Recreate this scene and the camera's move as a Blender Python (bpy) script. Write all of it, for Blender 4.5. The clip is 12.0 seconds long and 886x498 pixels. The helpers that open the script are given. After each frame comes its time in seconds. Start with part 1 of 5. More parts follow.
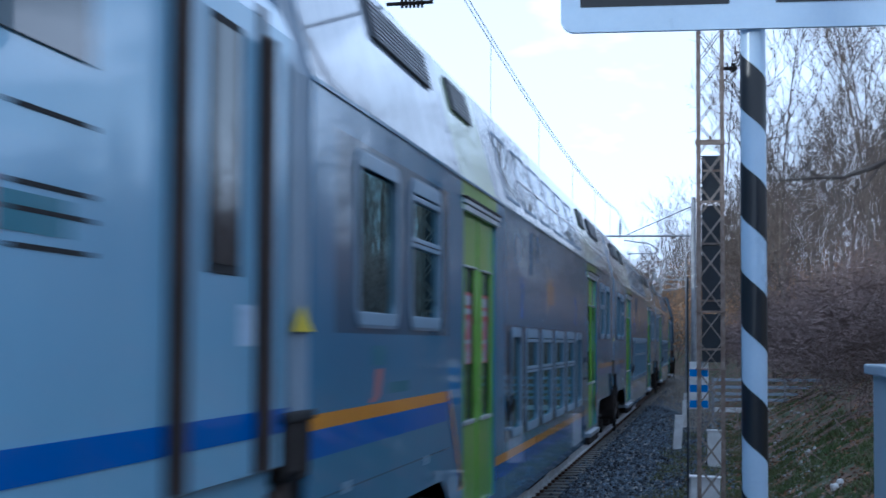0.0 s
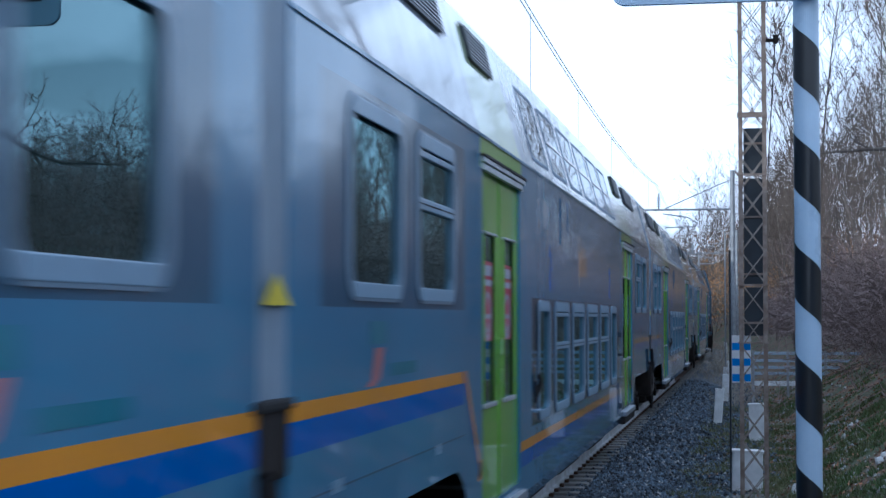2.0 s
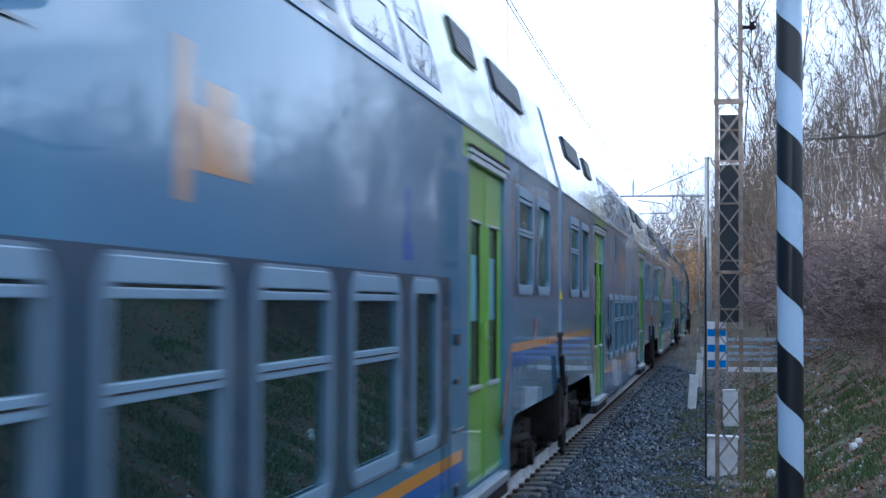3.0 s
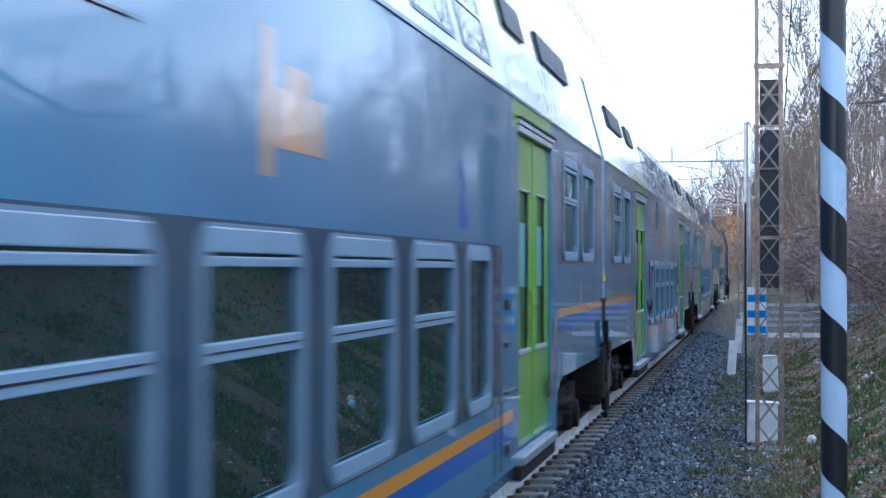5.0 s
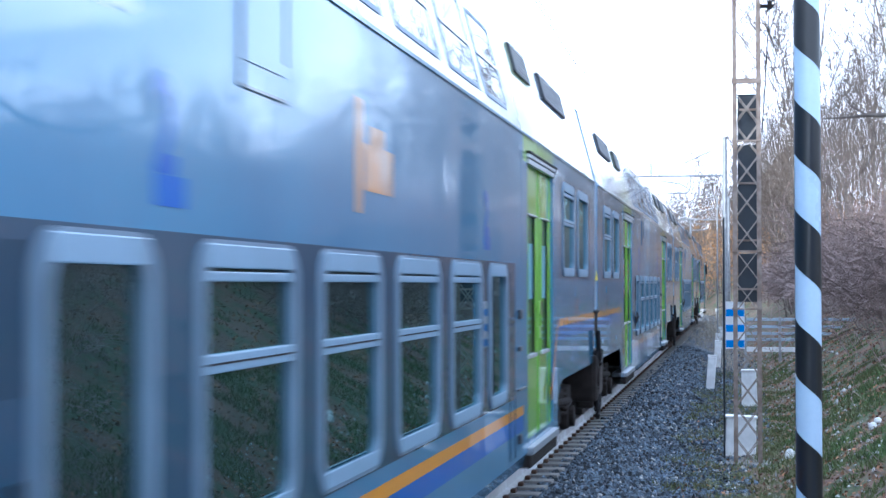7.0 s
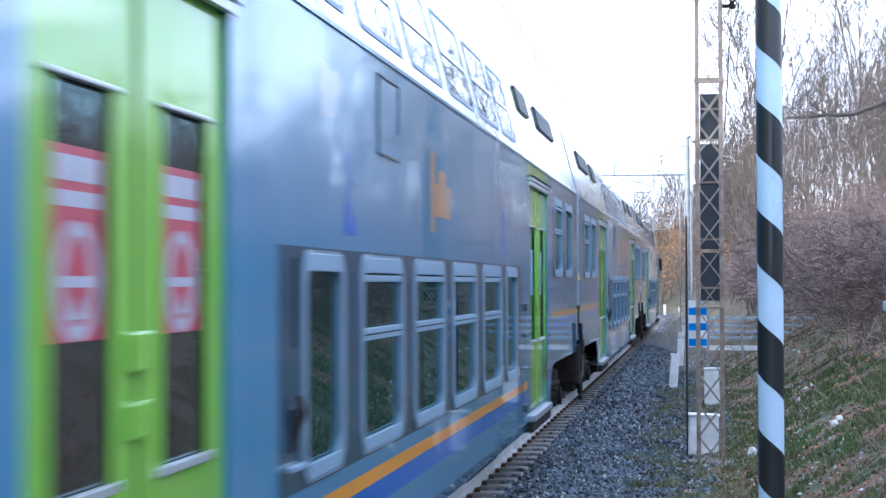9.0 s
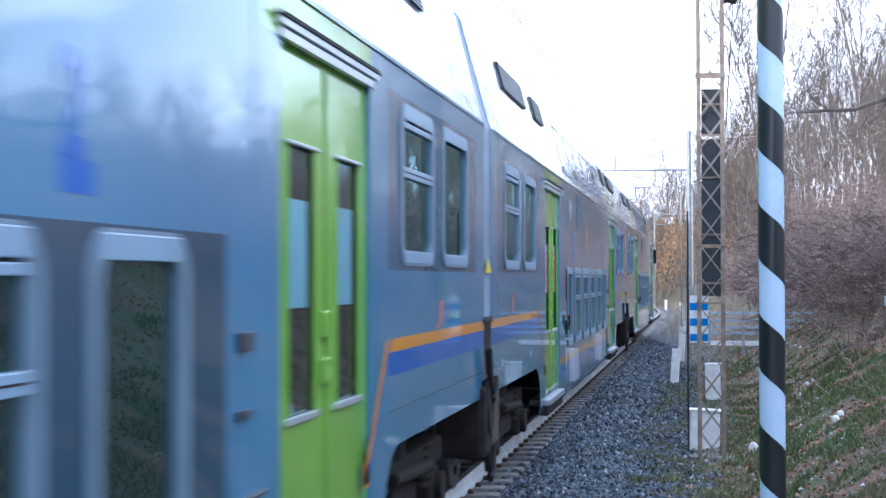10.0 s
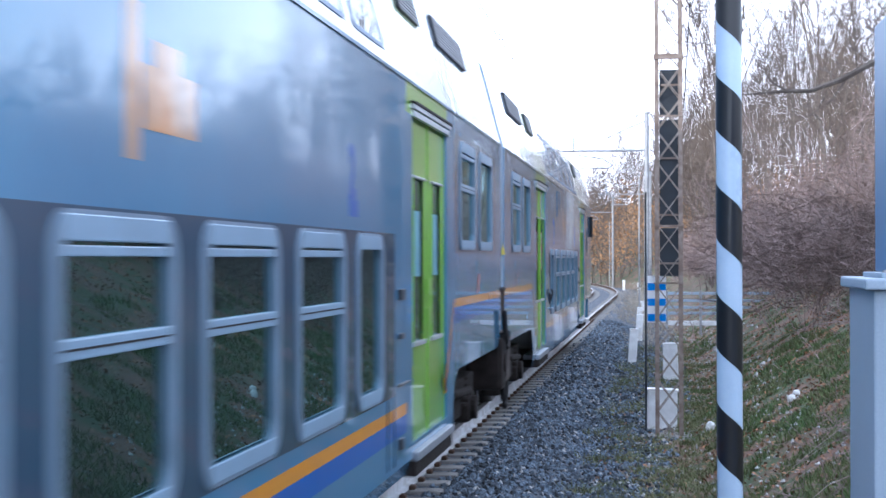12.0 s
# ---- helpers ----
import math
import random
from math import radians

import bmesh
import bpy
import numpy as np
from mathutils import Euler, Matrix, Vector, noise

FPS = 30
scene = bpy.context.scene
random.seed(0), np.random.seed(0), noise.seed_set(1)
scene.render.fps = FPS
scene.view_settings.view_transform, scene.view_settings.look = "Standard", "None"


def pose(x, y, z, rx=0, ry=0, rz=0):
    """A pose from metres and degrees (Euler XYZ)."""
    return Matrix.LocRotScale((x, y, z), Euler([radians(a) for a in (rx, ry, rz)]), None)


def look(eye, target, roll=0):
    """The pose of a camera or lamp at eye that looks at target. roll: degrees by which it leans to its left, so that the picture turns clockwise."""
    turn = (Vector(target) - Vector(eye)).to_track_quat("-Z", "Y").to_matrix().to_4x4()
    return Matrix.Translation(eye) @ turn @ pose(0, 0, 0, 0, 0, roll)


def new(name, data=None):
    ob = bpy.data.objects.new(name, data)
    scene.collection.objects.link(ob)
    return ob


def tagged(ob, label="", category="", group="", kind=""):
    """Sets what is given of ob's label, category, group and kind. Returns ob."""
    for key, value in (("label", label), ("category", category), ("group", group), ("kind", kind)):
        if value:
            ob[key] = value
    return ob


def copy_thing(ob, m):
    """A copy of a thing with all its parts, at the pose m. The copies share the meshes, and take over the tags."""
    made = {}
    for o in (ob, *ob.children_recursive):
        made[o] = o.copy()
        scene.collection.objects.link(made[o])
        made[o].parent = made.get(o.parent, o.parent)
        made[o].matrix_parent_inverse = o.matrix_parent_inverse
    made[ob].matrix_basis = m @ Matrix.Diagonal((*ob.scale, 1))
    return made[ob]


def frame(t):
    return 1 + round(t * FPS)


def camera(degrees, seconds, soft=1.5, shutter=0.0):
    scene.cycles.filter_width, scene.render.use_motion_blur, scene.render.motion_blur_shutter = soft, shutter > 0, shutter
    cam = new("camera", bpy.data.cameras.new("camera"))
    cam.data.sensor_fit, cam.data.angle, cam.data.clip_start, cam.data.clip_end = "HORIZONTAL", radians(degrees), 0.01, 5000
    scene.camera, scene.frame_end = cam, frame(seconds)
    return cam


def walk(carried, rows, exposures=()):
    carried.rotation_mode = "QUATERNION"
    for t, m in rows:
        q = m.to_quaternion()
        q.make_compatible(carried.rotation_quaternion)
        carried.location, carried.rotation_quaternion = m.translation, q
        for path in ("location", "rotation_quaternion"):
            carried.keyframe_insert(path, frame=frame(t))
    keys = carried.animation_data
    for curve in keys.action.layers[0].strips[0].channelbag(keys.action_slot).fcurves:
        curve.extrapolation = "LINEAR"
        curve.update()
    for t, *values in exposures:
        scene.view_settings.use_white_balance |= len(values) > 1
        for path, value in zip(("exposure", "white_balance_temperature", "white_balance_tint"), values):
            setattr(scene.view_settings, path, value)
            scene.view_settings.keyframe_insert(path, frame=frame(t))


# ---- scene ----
# ---------- camera and its walk ----------
EYE = 2.08
cam = camera(30.25, 12.0, soft=1.45, shutter=0.5)
ROWS = [(0, 0.11, 9.25, 3.27, -0.33), (0.5, 0.094, 8.14, 3.64, -0.22), (1, 0.077, 9.53, 3.47, -0.25),
        (1.5, 0.068, 10.02, 2.99, -0.15), (2, 0.04, 10.53, 2.39, -0.05), (2.5, 0.012, 9.52, 2.02, -0.25),
        (4.5, -0.015, 10.56, 1.26, 0.04), (5, -0.02, 10.92, 0.72, 0.0), (5.5, -0.025, 11.05, 1.02, -0.05),
        (6, -0.015, 11.07, 1.16, -0.15), (6.5, 0.0, 10.64, 1.27, 0.05), (7, 0.0, 10.23, 1.23, 0.05),
        (9, 0.0, 8.96, 1.2, 0.14), (9.5, 0.0, 8.79, 1.16, 0.13), (10, -0.001, 9.0, 1.03, 0.12),
        (10.5, -0.002, 9.08, 0.99, 0.15), (11, -0.002, 8.93, 0.86, 0.12), (11.5, -0.003, 8.42, 0.62, 0.1),
        (12, -0.004, 7.55, 0.34, 0.14)]
STOPS = [(0.0, -1.42), (1.0, -1.40), (2.0, -1.27), (2.7, -0.95), (4.5, -0.68), (5.0, -0.47), (5.5, -0.12), (7.0, 0.06), (9.0, 0.0), (12.0, -0.04)]
EXPOSURE = 0.40
walk(cam, [(t, pose(x, 0, EYE, 90 + p, r, yw)) for t, x, yw, p, r in ROWS],
     [(t, EXPOSURE + s, 4600 - 60 * max(0, 2.5 - t) + 55 * max(0, t - 5.5), 3 + 0.8 * max(0, t - 5.5)) for t, s in STOPS])

# ---------- light: low sun from behind on the far side of the train, clear sky with thin cloud ----------
SUN_AZ, SUN_EL = radians(228), radians(11)   # azimuth clockwise from +y
sun_dir = Vector((math.sin(SUN_AZ) * math.cos(SUN_EL), math.cos(SUN_AZ) * math.cos(SUN_EL), math.sin(SUN_EL)))
world = bpy.data.worlds.new("sky")
scene.world = world
world.use_nodes = True
wn, wl = world.node_tree.nodes, world.node_tree.links
sky = wn.new("ShaderNodeTexSky")
sky.sky_type, sky.sun_disc = "NISHITA", False
sky.sun_elevation, sky.sun_rotation = SUN_EL, SUN_AZ
sky.air_density, sky.dust_density, sky.ozone_density = 1.0, 2.0, 1.5
tc = wn.new("ShaderNodeTexCoord")
mp = wn.new("ShaderNodeMapping")
mp.inputs["Scale"].default_value = (1.0, 1.0, 2.6)
mp.inputs["Location"].default_value = (3.1, 0.4, 0.0)
cl = wn.new("ShaderNodeTexNoise")
cl.inputs["Scale"].default_value, cl.inputs["Detail"].default_value = 6.0, 7
cr = wn.new("ShaderNodeValToRGB")
cr.color_ramp.elements[0].position, cr.color_ramp.elements[1].position = 0.43, 0.60
cr.color_ramp.elements[0].color = (0.25, 0.25, 0.25, 1)
mx = wn.new("ShaderNodeMixRGB")
mx.inputs["Color2"].default_value = (22.0, 20.5, 20.2, 1)
hs = wn.new("ShaderNodeMath")
hs.operation, hs.inputs[1].default_value = "MULTIPLY", 0.95
wl.new(tc.outputs["Generated"], mp.inputs["Vector"])
wl.new(mp.outputs["Vector"], cl.inputs["Vector"])
wl.new(cl.outputs["Fac"], cr.inputs["Fac"])
wl.new(cr.outputs["Color"], hs.inputs[0])
# pale haze low over the horizon, thick over the valley along the line and thin to either side
sep, hz, hz2, top = wn.new("ShaderNodeSeparateXYZ"), wn.new("ShaderNodeMapRange"), wn.new("ShaderNodeMapRange"), wn.new("ShaderNodeMath")
ahead, bank, both = wn.new("ShaderNodeVectorMath"), wn.new("ShaderNodeMapRange"), wn.new("ShaderNodeMix")
ahead.operation, ahead.inputs[1].default_value = "DOT_PRODUCT", (-0.14, 0.99, 0.0)
bank.inputs["From Min"].default_value, bank.inputs["From Max"].default_value = 0.88, 0.965
hz.inputs["From Min"].default_value, hz.inputs["From Max"].default_value = 0.02, 0.24
hz.inputs["To Min"].default_value, hz.inputs["To Max"].default_value = 0.96, 0.74
hz2.inputs["From Min"].default_value, hz2.inputs["From Max"].default_value = 0.02, 0.15
hz2.inputs["To Min"].default_value, hz2.inputs["To Max"].default_value = 0.85, 0.42
top.operation = "MAXIMUM"
wl.new(tc.outputs["Generated"], sep.inputs["Vector"])
wl.new(tc.outputs["Generated"], ahead.inputs[0])
wl.new(ahead.outputs["Value"], bank.inputs["Value"])
wl.new(sep.outputs["Z"], hz.inputs["Value"])
wl.new(sep.outputs["Z"], hz2.inputs["Value"])
wl.new(bank.outputs["Result"], both.inputs["Factor"])
wl.new(hz2.outputs["Result"], both.inputs["A"])
wl.new(hz.outputs["Result"], both.inputs["B"])
wl.new(hs.outputs[0], top.inputs[0])
wl.new(both.outputs["Result"], top.inputs[1])
wl.new(top.outputs[0], mx.inputs["Fac"])
wl.new(sky.outputs["Color"], mx.inputs["Color1"])
wl.new(mx.outputs["Color"], wn["Background"].inputs["Color"])
wn["Background"].inputs["Strength"].default_value = 0.14
sun = new("sun", bpy.data.lights.new("sun", "SUN"))
sun.data.energy, sun.data.angle, sun.data.color = 3.0, radians(0.5), (1.0, 0.80, 0.58)
sun.matrix_world = look((0, 0, 40), Vector((0, 0, 40)) - sun_dir)


# ---------- materials ----------
def mat(name, color, rough=0.6, metal=0.0, scale=8.0, var=0.15, bump=0.0, fine=90.0, coat=0.0, stretch=(1, 1, 1),
        second=None, spread=(0.4, 0.65), island=0.0, obj=0.0, spec=0.5, wave=0.0):
    m = bpy.data.materials.new(name)
    m.use_nodes = True
    n, l = m.node_tree.nodes, m.node_tree.links
    b = n["Principled BSDF"]
    co = n.new("ShaderNodeTexCoord")
    ma = n.new("ShaderNodeMapping")
    ma.inputs["Scale"].default_value = stretch
    l.new(co.outputs["Object"], ma.inputs["Vector"])
    big, small = n.new("ShaderNodeTexNoise"), n.new("ShaderNodeTexNoise")
    big.inputs["Scale"].default_value, big.inputs["Detail"].default_value = scale, 5
    small.inputs["Scale"].default_value, small.inputs["Detail"].default_value = fine, 3
    l.new(ma.outputs["Vector"], big.inputs["Vector"])
    l.new(ma.outputs["Vector"], small.inputs["Vector"])
    ramp = n.new("ShaderNodeValToRGB")
    ramp.color_ramp.elements[0].position, ramp.color_ramp.elements[1].position = spread
    two = second or tuple(c * (1 - 2 * var) for c in color)
    ramp.color_ramp.elements[0].color = (*two, 1)
    ramp.color_ramp.elements[1].color = (*color, 1)
    l.new(big.outputs["Fac"], ramp.inputs["Fac"])
    mix = n.new("ShaderNodeMixRGB")
    mix.blend_type = "OVERLAY"
    mix.inputs["Fac"].default_value = min(1.0, var * 2)
    l.new(ramp.outputs["Color"], mix.inputs["Color1"])
    l.new(small.outputs["Fac"], mix.inputs["Color2"])
    last = mix.outputs["Color"]
    if island or obj:
        src = n.new("ShaderNodeNewGeometry").outputs["Random Per Island"] if island else n.new("ShaderNodeObjectInfo").outputs["Random"]
        hsv = n.new("ShaderNodeHueSaturation")
        mr = n.new("ShaderNodeMapRange")
        k = island or obj
        mr.inputs["To Min"].default_value, mr.inputs["To Max"].default_value = 1 - k, 1 + k
        l.new(src, mr.inputs["Value"])
        l.new(mr.outputs["Result"], hsv.inputs["Value"])
        l.new(last, hsv.inputs["Color"])
        last = hsv.outputs["Color"]
    l.new(last, b.inputs["Base Color"])
    rr = n.new("ShaderNodeMapRange")
    rr.inputs["To Min"].default_value, rr.inputs["To Max"].default_value = max(0.02, rough * 0.8), min(1, rough * 1.25)
    l.new(big.outputs["Fac"], rr.inputs["Value"])
    l.new(rr.outputs["Result"], b.inputs["Roughness"])
    b.inputs["Metallic"].default_value = metal
    b.inputs["Coat Weight"].default_value = coat
    b.inputs["Coat Roughness"].default_value = 0.04
    b.inputs["Coat IOR"].default_value = 1.57
    b.inputs["Specular IOR Level"].default_value = spec
    if wave:
        # slack sheet metal: long shallow waves in the gloss
        wv, wb, wm = n.new("ShaderNodeTexNoise"), n.new("ShaderNodeBump"), n.new("ShaderNodeMapping")
        wm.inputs["Scale"].default_value = (1.0, 1.5, 0.8)
        wv.inputs["Scale"].default_value, wv.inputs["Detail"].default_value = 1.0, 2
        wb.inputs["Strength"].default_value, wb.inputs["Distance"].default_value = 1.0, wave
        l.new(co.outputs["Object"], wm.inputs["Vector"])
        l.new(wm.outputs["Vector"], wv.inputs["Vector"])
        l.new(wv.outputs["Fac"], wb.inputs["Height"])
        l.new(wb.outputs["Normal"], b.inputs["Coat Normal"])
    if bump:
        bp = n.new("ShaderNodeBump")
        bp.inputs["Strength"].default_value, bp.inputs["Distance"].default_value = bump, 0.02
        l.new(small.outputs["Fac"], bp.inputs["Height"])
        l.new(bp.outputs["Normal"], b.inputs["Normal"])
    return m


def glass_mat(name, tint, keep, ior, shine=(0.62, 0.92, 1.0), dust=0.11, gloss=0.015, film_colour=(0.20, 0.30, 0.31)):
    """Tinted pane: clear film under a glossy skin."""
    m = bpy.data.materials.new(name)
    m.use_nodes = True
    n, l = m.node_tree.nodes, m.node_tree.links
    n.remove(n["Principled BSDF"])
    tr, gl, mi, fr = (n.new("ShaderNode" + k) for k in ("BsdfTransparent", "BsdfGlossy", "MixShader", "Fresnel"))
    tr.inputs["Color"].default_value = (*[c * keep for c in tint], 1)
    gl.inputs["Roughness"].default_value = gloss
    gl.inputs["Color"].default_value = (*shine, 1)
    fr.inputs["IOR"].default_value = ior
    # thin film of dust
    du, film, dn, dr = (n.new("ShaderNode" + k) for k in ("BsdfDiffuse", "MixShader", "TexNoise", "MapRange"))
    du.inputs["Color"].default_value = (*film_colour, 1)
    dn.inputs["Scale"].default_value, dn.inputs["Detail"].default_value = 2.2, 5
    dr.inputs["To Min"].default_value, dr.inputs["To Max"].default_value = dust * 0.7, dust * 1.4
    l.new(dn.outputs["Fac"], dr.inputs["Value"])
    l.new(dr.outputs["Result"], film.inputs["Fac"])
    l.new(tr.outputs["BSDF"], film.inputs[1])
    l.new(du.outputs["BSDF"], film.inputs[2])
    l.new(fr.outputs["Fac"], mi.inputs["Fac"])
    l.new(film.outputs["Shader"], mi.inputs[1])
    l.new(gl.outputs["BSDF"], mi.inputs[2])
    l.new(mi.outputs["Shader"], n["Material Output"].inputs["Surface"])
    return m


PAINT = dict(rough=0.35, coat=1.0, spec=0.08, scale=1.1, fine=40, var=0.05, stretch=(1, 1, 0.25), wave=0.0022)
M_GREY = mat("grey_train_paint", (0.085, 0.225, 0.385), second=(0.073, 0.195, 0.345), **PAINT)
# silver of upper side and roof, lightened in colour for the sky it mirrors
M_LIGHT = mat("sky_lightened_silver_paint", (0.38, 0.43, 0.49), second=(0.25, 0.29, 0.34), **{**PAINT, "scale": 2.6, "stretch": (1, 2.2, 0.12), "var": 0.10})
M_DARK = mat("slate_grey_paint", (0.025, 0.066, 0.12), second=(0.021, 0.056, 0.105), **PAINT)
M_PANEL = mat("blue_grey_panel_paint", (0.042, 0.11, 0.195), second=(0.036, 0.095, 0.17), **PAINT)
M_GREEN = mat("lime_green_paint", (0.235, 0.46, 0.06), second=(0.205, 0.41, 0.05), **PAINT)
# doorway green on the leaning side, with sky sheen mixed into the colour
M_LIME = mat("sky_lightened_lime_paint", (0.52, 0.62, 0.36), second=(0.50, 0.60, 0.40), **PAINT)
M_ORANGE = mat("orange_stripe_paint", (0.74, 0.30, 0.012), second=(0.66, 0.27, 0.015), **PAINT)
M_BLUE = mat("blue_stripe_paint", (0.001, 0.115, 0.50), second=(0.001, 0.10, 0.45), **PAINT)
M_TEAL = mat("faded_teal_paint", (0.03, 0.18, 0.26), second=(0.07, 0.22, 0.30), **PAINT)
M_RED = mat("faded_red_paint", (0.55, 0.13, 0.18), second=(0.5, 0.2, 0.2), **PAINT)
M_RUSTY = mat("faded_orange_paint", (0.56, 0.29, 0.12), second=(0.42, 0.29, 0.20), rough=0.35, coat=1.0, spec=0.08, scale=3, fine=40, var=0.06, wave=0.0022)
M_STAIN = mat("pale_blue_residue_paint", (0.30, 0.40, 0.56), second=(0.40, 0.45, 0.51), rough=0.25, coat=0.4, scale=3, fine=40, var=0.05)
M_YELLOW = mat("yellow_sticker", (0.70, 0.58, 0.02), rough=0.4, var=0.06)
M_ALU = mat("brushed_aluminium", (0.55, 0.58, 0.62), rough=0.35, metal=0.55, scale=3, fine=160, var=0.08)
M_FRAME = mat("pale_grey_window_frame", (0.165, 0.235, 0.325), rough=0.35, scale=3, var=0.06, coat=0.2)
M_BAR = mat("bright_window_bar", (0.24, 0.35, 0.48), rough=0.35, scale=3, var=0.06, coat=0.2)
M_RUBBER = mat("black_rubber", (0.016, 0.016, 0.018), rough=0.75, scale=6, var=0.2, spec=0.3)
M_RUBBER_UP = mat("grey_blue_window_seal", (0.16, 0.22, 0.32), rough=0.5, scale=4, var=0.08)
M_BELLOWS = mat("grey_rubber_bellows", (0.23, 0.29, 0.37), rough=0.45, scale=3, var=0.1)
M_GRIME = mat("brake_dust_steel", (0.026, 0.021, 0.019), rough=0.9, scale=5, var=0.25, bump=0.3, spec=0.2)
M_DUSTY = mat("dusty_brown_steel", (0.115, 0.098, 0.088), second=(0.06, 0.05, 0.046), rough=0.8, scale=4, var=0.2, bump=0.2, spec=0.2)
M_WHEEL = mat("worn_wheel_steel", (0.13, 0.12, 0.115), rough=0.5, metal=0.4, scale=6, var=0.2)
M_VENT = mat("dark_louvre_metal", (0.035, 0.042, 0.055), rough=0.5, scale=5, var=0.15)
M_INSIDE = mat("dull_interior_lining", (0.16, 0.17, 0.16), rough=0.7, scale=2, var=0.1)
M_SEAT = mat("green_seat_cloth", (0.03, 0.07, 0.06), rough=0.9, scale=6, var=0.2)
M_STICK_R = mat("red_door_poster", (0.40, 0.048, 0.085), rough=0.4, scale=9, var=0.1)
M_STICK_W = mat("pale_door_poster", (0.40, 0.41, 0.50), rough=0.4, scale=9, var=0.1)
M_STICK_B = mat("pale_blue_door_poster", (0.15, 0.33, 0.41), rough=0.4, scale=5, var=0.1)
M_WHITE_L = mat("white_locomotive_paint", (0.27, 0.47, 0.66), second=(0.24, 0.43, 0.61), **PAINT)
M_SEAM = mat("brown_door_seal", (0.055, 0.035, 0.028), rough=0.6, scale=4, var=0.2)
M_GLASS = glass_mat("tinted_train_glass", (0.55, 0.75, 0.70), 0.4, 2.1, gloss=0.012, dust=0.07)
M_GLASS_UP = glass_mat("mirror_tinted_train_glass", (0.55, 0.75, 0.72), 0.4, 4.5, (0.95, 0.97, 1.0), dust=0.05)
M_GLASS_DOOR = glass_mat("smoked_door_glass", (0.6, 0.5, 0.45), 0.35, 1.5, dust=0.5, gloss=0.03, film_colour=(0.085, 0.062, 0.058))
M_RAIL = mat("polished_rail_steel", (0.33, 0.32, 0.31), rough=0.42, metal=0.7, scale=4, fine=200, var=0.1)
M_RAILW = mat("dusty_white_rail_paint", (0.68, 0.70, 0.73), second=(0.50, 0.50, 0.50), rough=0.7, scale=3, var=0.12, fine=50)
M_STEPM = mat("worn_step_metal", (0.30, 0.33, 0.37), rough=0.4, metal=0.3, scale=5, var=0.1)
M_RUST = mat("rusty_rail_side", (0.085, 0.048, 0.03), rough=0.85, scale=6, var=0.25, bump=0.2)
M_CONCRETE = mat("weathered_concrete", (0.24, 0.235, 0.225), rough=0.9, scale=5, fine=120, var=0.16, bump=0.3, obj=0.15)
M_POSTW = mat("whitewashed_concrete", (0.84, 0.85, 0.86), rough=0.8, scale=5, fine=60, var=0.1, bump=0.15)
M_BALLAST = mat("ballast_stone", (0.112, 0.148, 0.195), rough=0.9, scale=30, fine=180, var=0.25, bump=0.5, island=0.9, second=(0.055, 0.068, 0.086))
M_MAST = mat("rust_stained_mast_paint", (0.27, 0.225, 0.19), second=(0.17, 0.125, 0.10), rough=0.75, scale=9, fine=120, var=0.15, bump=0.2)
M_LACE = mat("dull_grey_lacing_paint", (0.33, 0.30, 0.27), second=(0.22, 0.18, 0.15), rough=0.7, scale=9, var=0.12)
M_GALV = mat("galvanised_steel", (0.38, 0.39, 0.41), rough=0.5, metal=0.5, scale=7, var=0.12)
M_BOARD = mat("dark_board_back", (0.022, 0.030, 0.042), rough=0.45, scale=4, var=0.15)
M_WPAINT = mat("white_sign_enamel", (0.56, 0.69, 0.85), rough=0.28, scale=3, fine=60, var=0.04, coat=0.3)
M_BPAINT = mat("black_sign_enamel", (0.012, 0.012, 0.014), rough=0.35, scale=3, var=0.1, coat=0.2)
M_CBLUE = mat("bright_blue_sign_enamel", (0.01, 0.27, 0.85), rough=0.35, var=0.05)
M_WPLATE = mat("bright_white_enamel", (0.92, 0.93, 0.94), rough=0.3, var=0.02, coat=0.3)
M_DRY = mat("pale_dry_stalks", (0.46, 0.41, 0.33), rough=0.95, scale=3, var=0.15)
M_CABINET = mat("pale_blue_grey_cabinet_paint", (0.36, 0.44, 0.54), rough=0.45, scale=2.5, fine=120, var=0.05, bump=0.05)
M_CABDOOR = mat("mid_blue_panel_paint", (0.13, 0.23, 0.40), rough=0.4, scale=2, fine=100, var=0.06)
M_WIRE = mat("copper_wire_patina", (0.10, 0.105, 0.11), rough=0.5, metal=0.4)
M_BARK = mat("grey_brown_bark", (0.23, 0.195, 0.165), rough=0.95, scale=6, fine=60, var=0.2, bump=0.3, obj=0.25, second=(0.11, 0.09, 0.075))
M_TWIG = mat("pale_brown_twigs", (0.17, 0.134, 0.108), rough=0.95, scale=3, fine=40, var=0.15, obj=0.25)
M_BRUSH = mat("red_brown_brush", (0.25, 0.188, 0.172), rough=0.95, scale=2, fine=30, var=0.15, obj=0.3, second=(0.16, 0.12, 0.11))
M_AUTUMN = mat("orange_brown_leafy_brush", (0.42, 0.22, 0.085), rough=0.95, scale=0.8, fine=30, var=0.15, obj=0.3, second=(0.30, 0.19, 0.10))
M_DEAD = mat("dead_leaf", (0.30, 0.155, 0.08), rough=0.9, scale=3, var=0.15, island=0.5, second=(0.15, 0.085, 0.05))
M_GRASS = mat("short_green_grass", (0.062, 0.115, 0.030), rough=0.85, scale=2, var=0.15, island=0.4, second=(0.10, 0.11, 0.04))
M_PALE = mat("pale_stone", (0.45, 0.45, 0.44), rough=0.9, scale=9, fine=90, var=0.2, island=0.3)
M_WEED = mat("dry_weed", (0.16, 0.155, 0.075), rough=0.9, scale=2, var=0.15, island=0.5, second=(0.10, 0.12, 0.045))
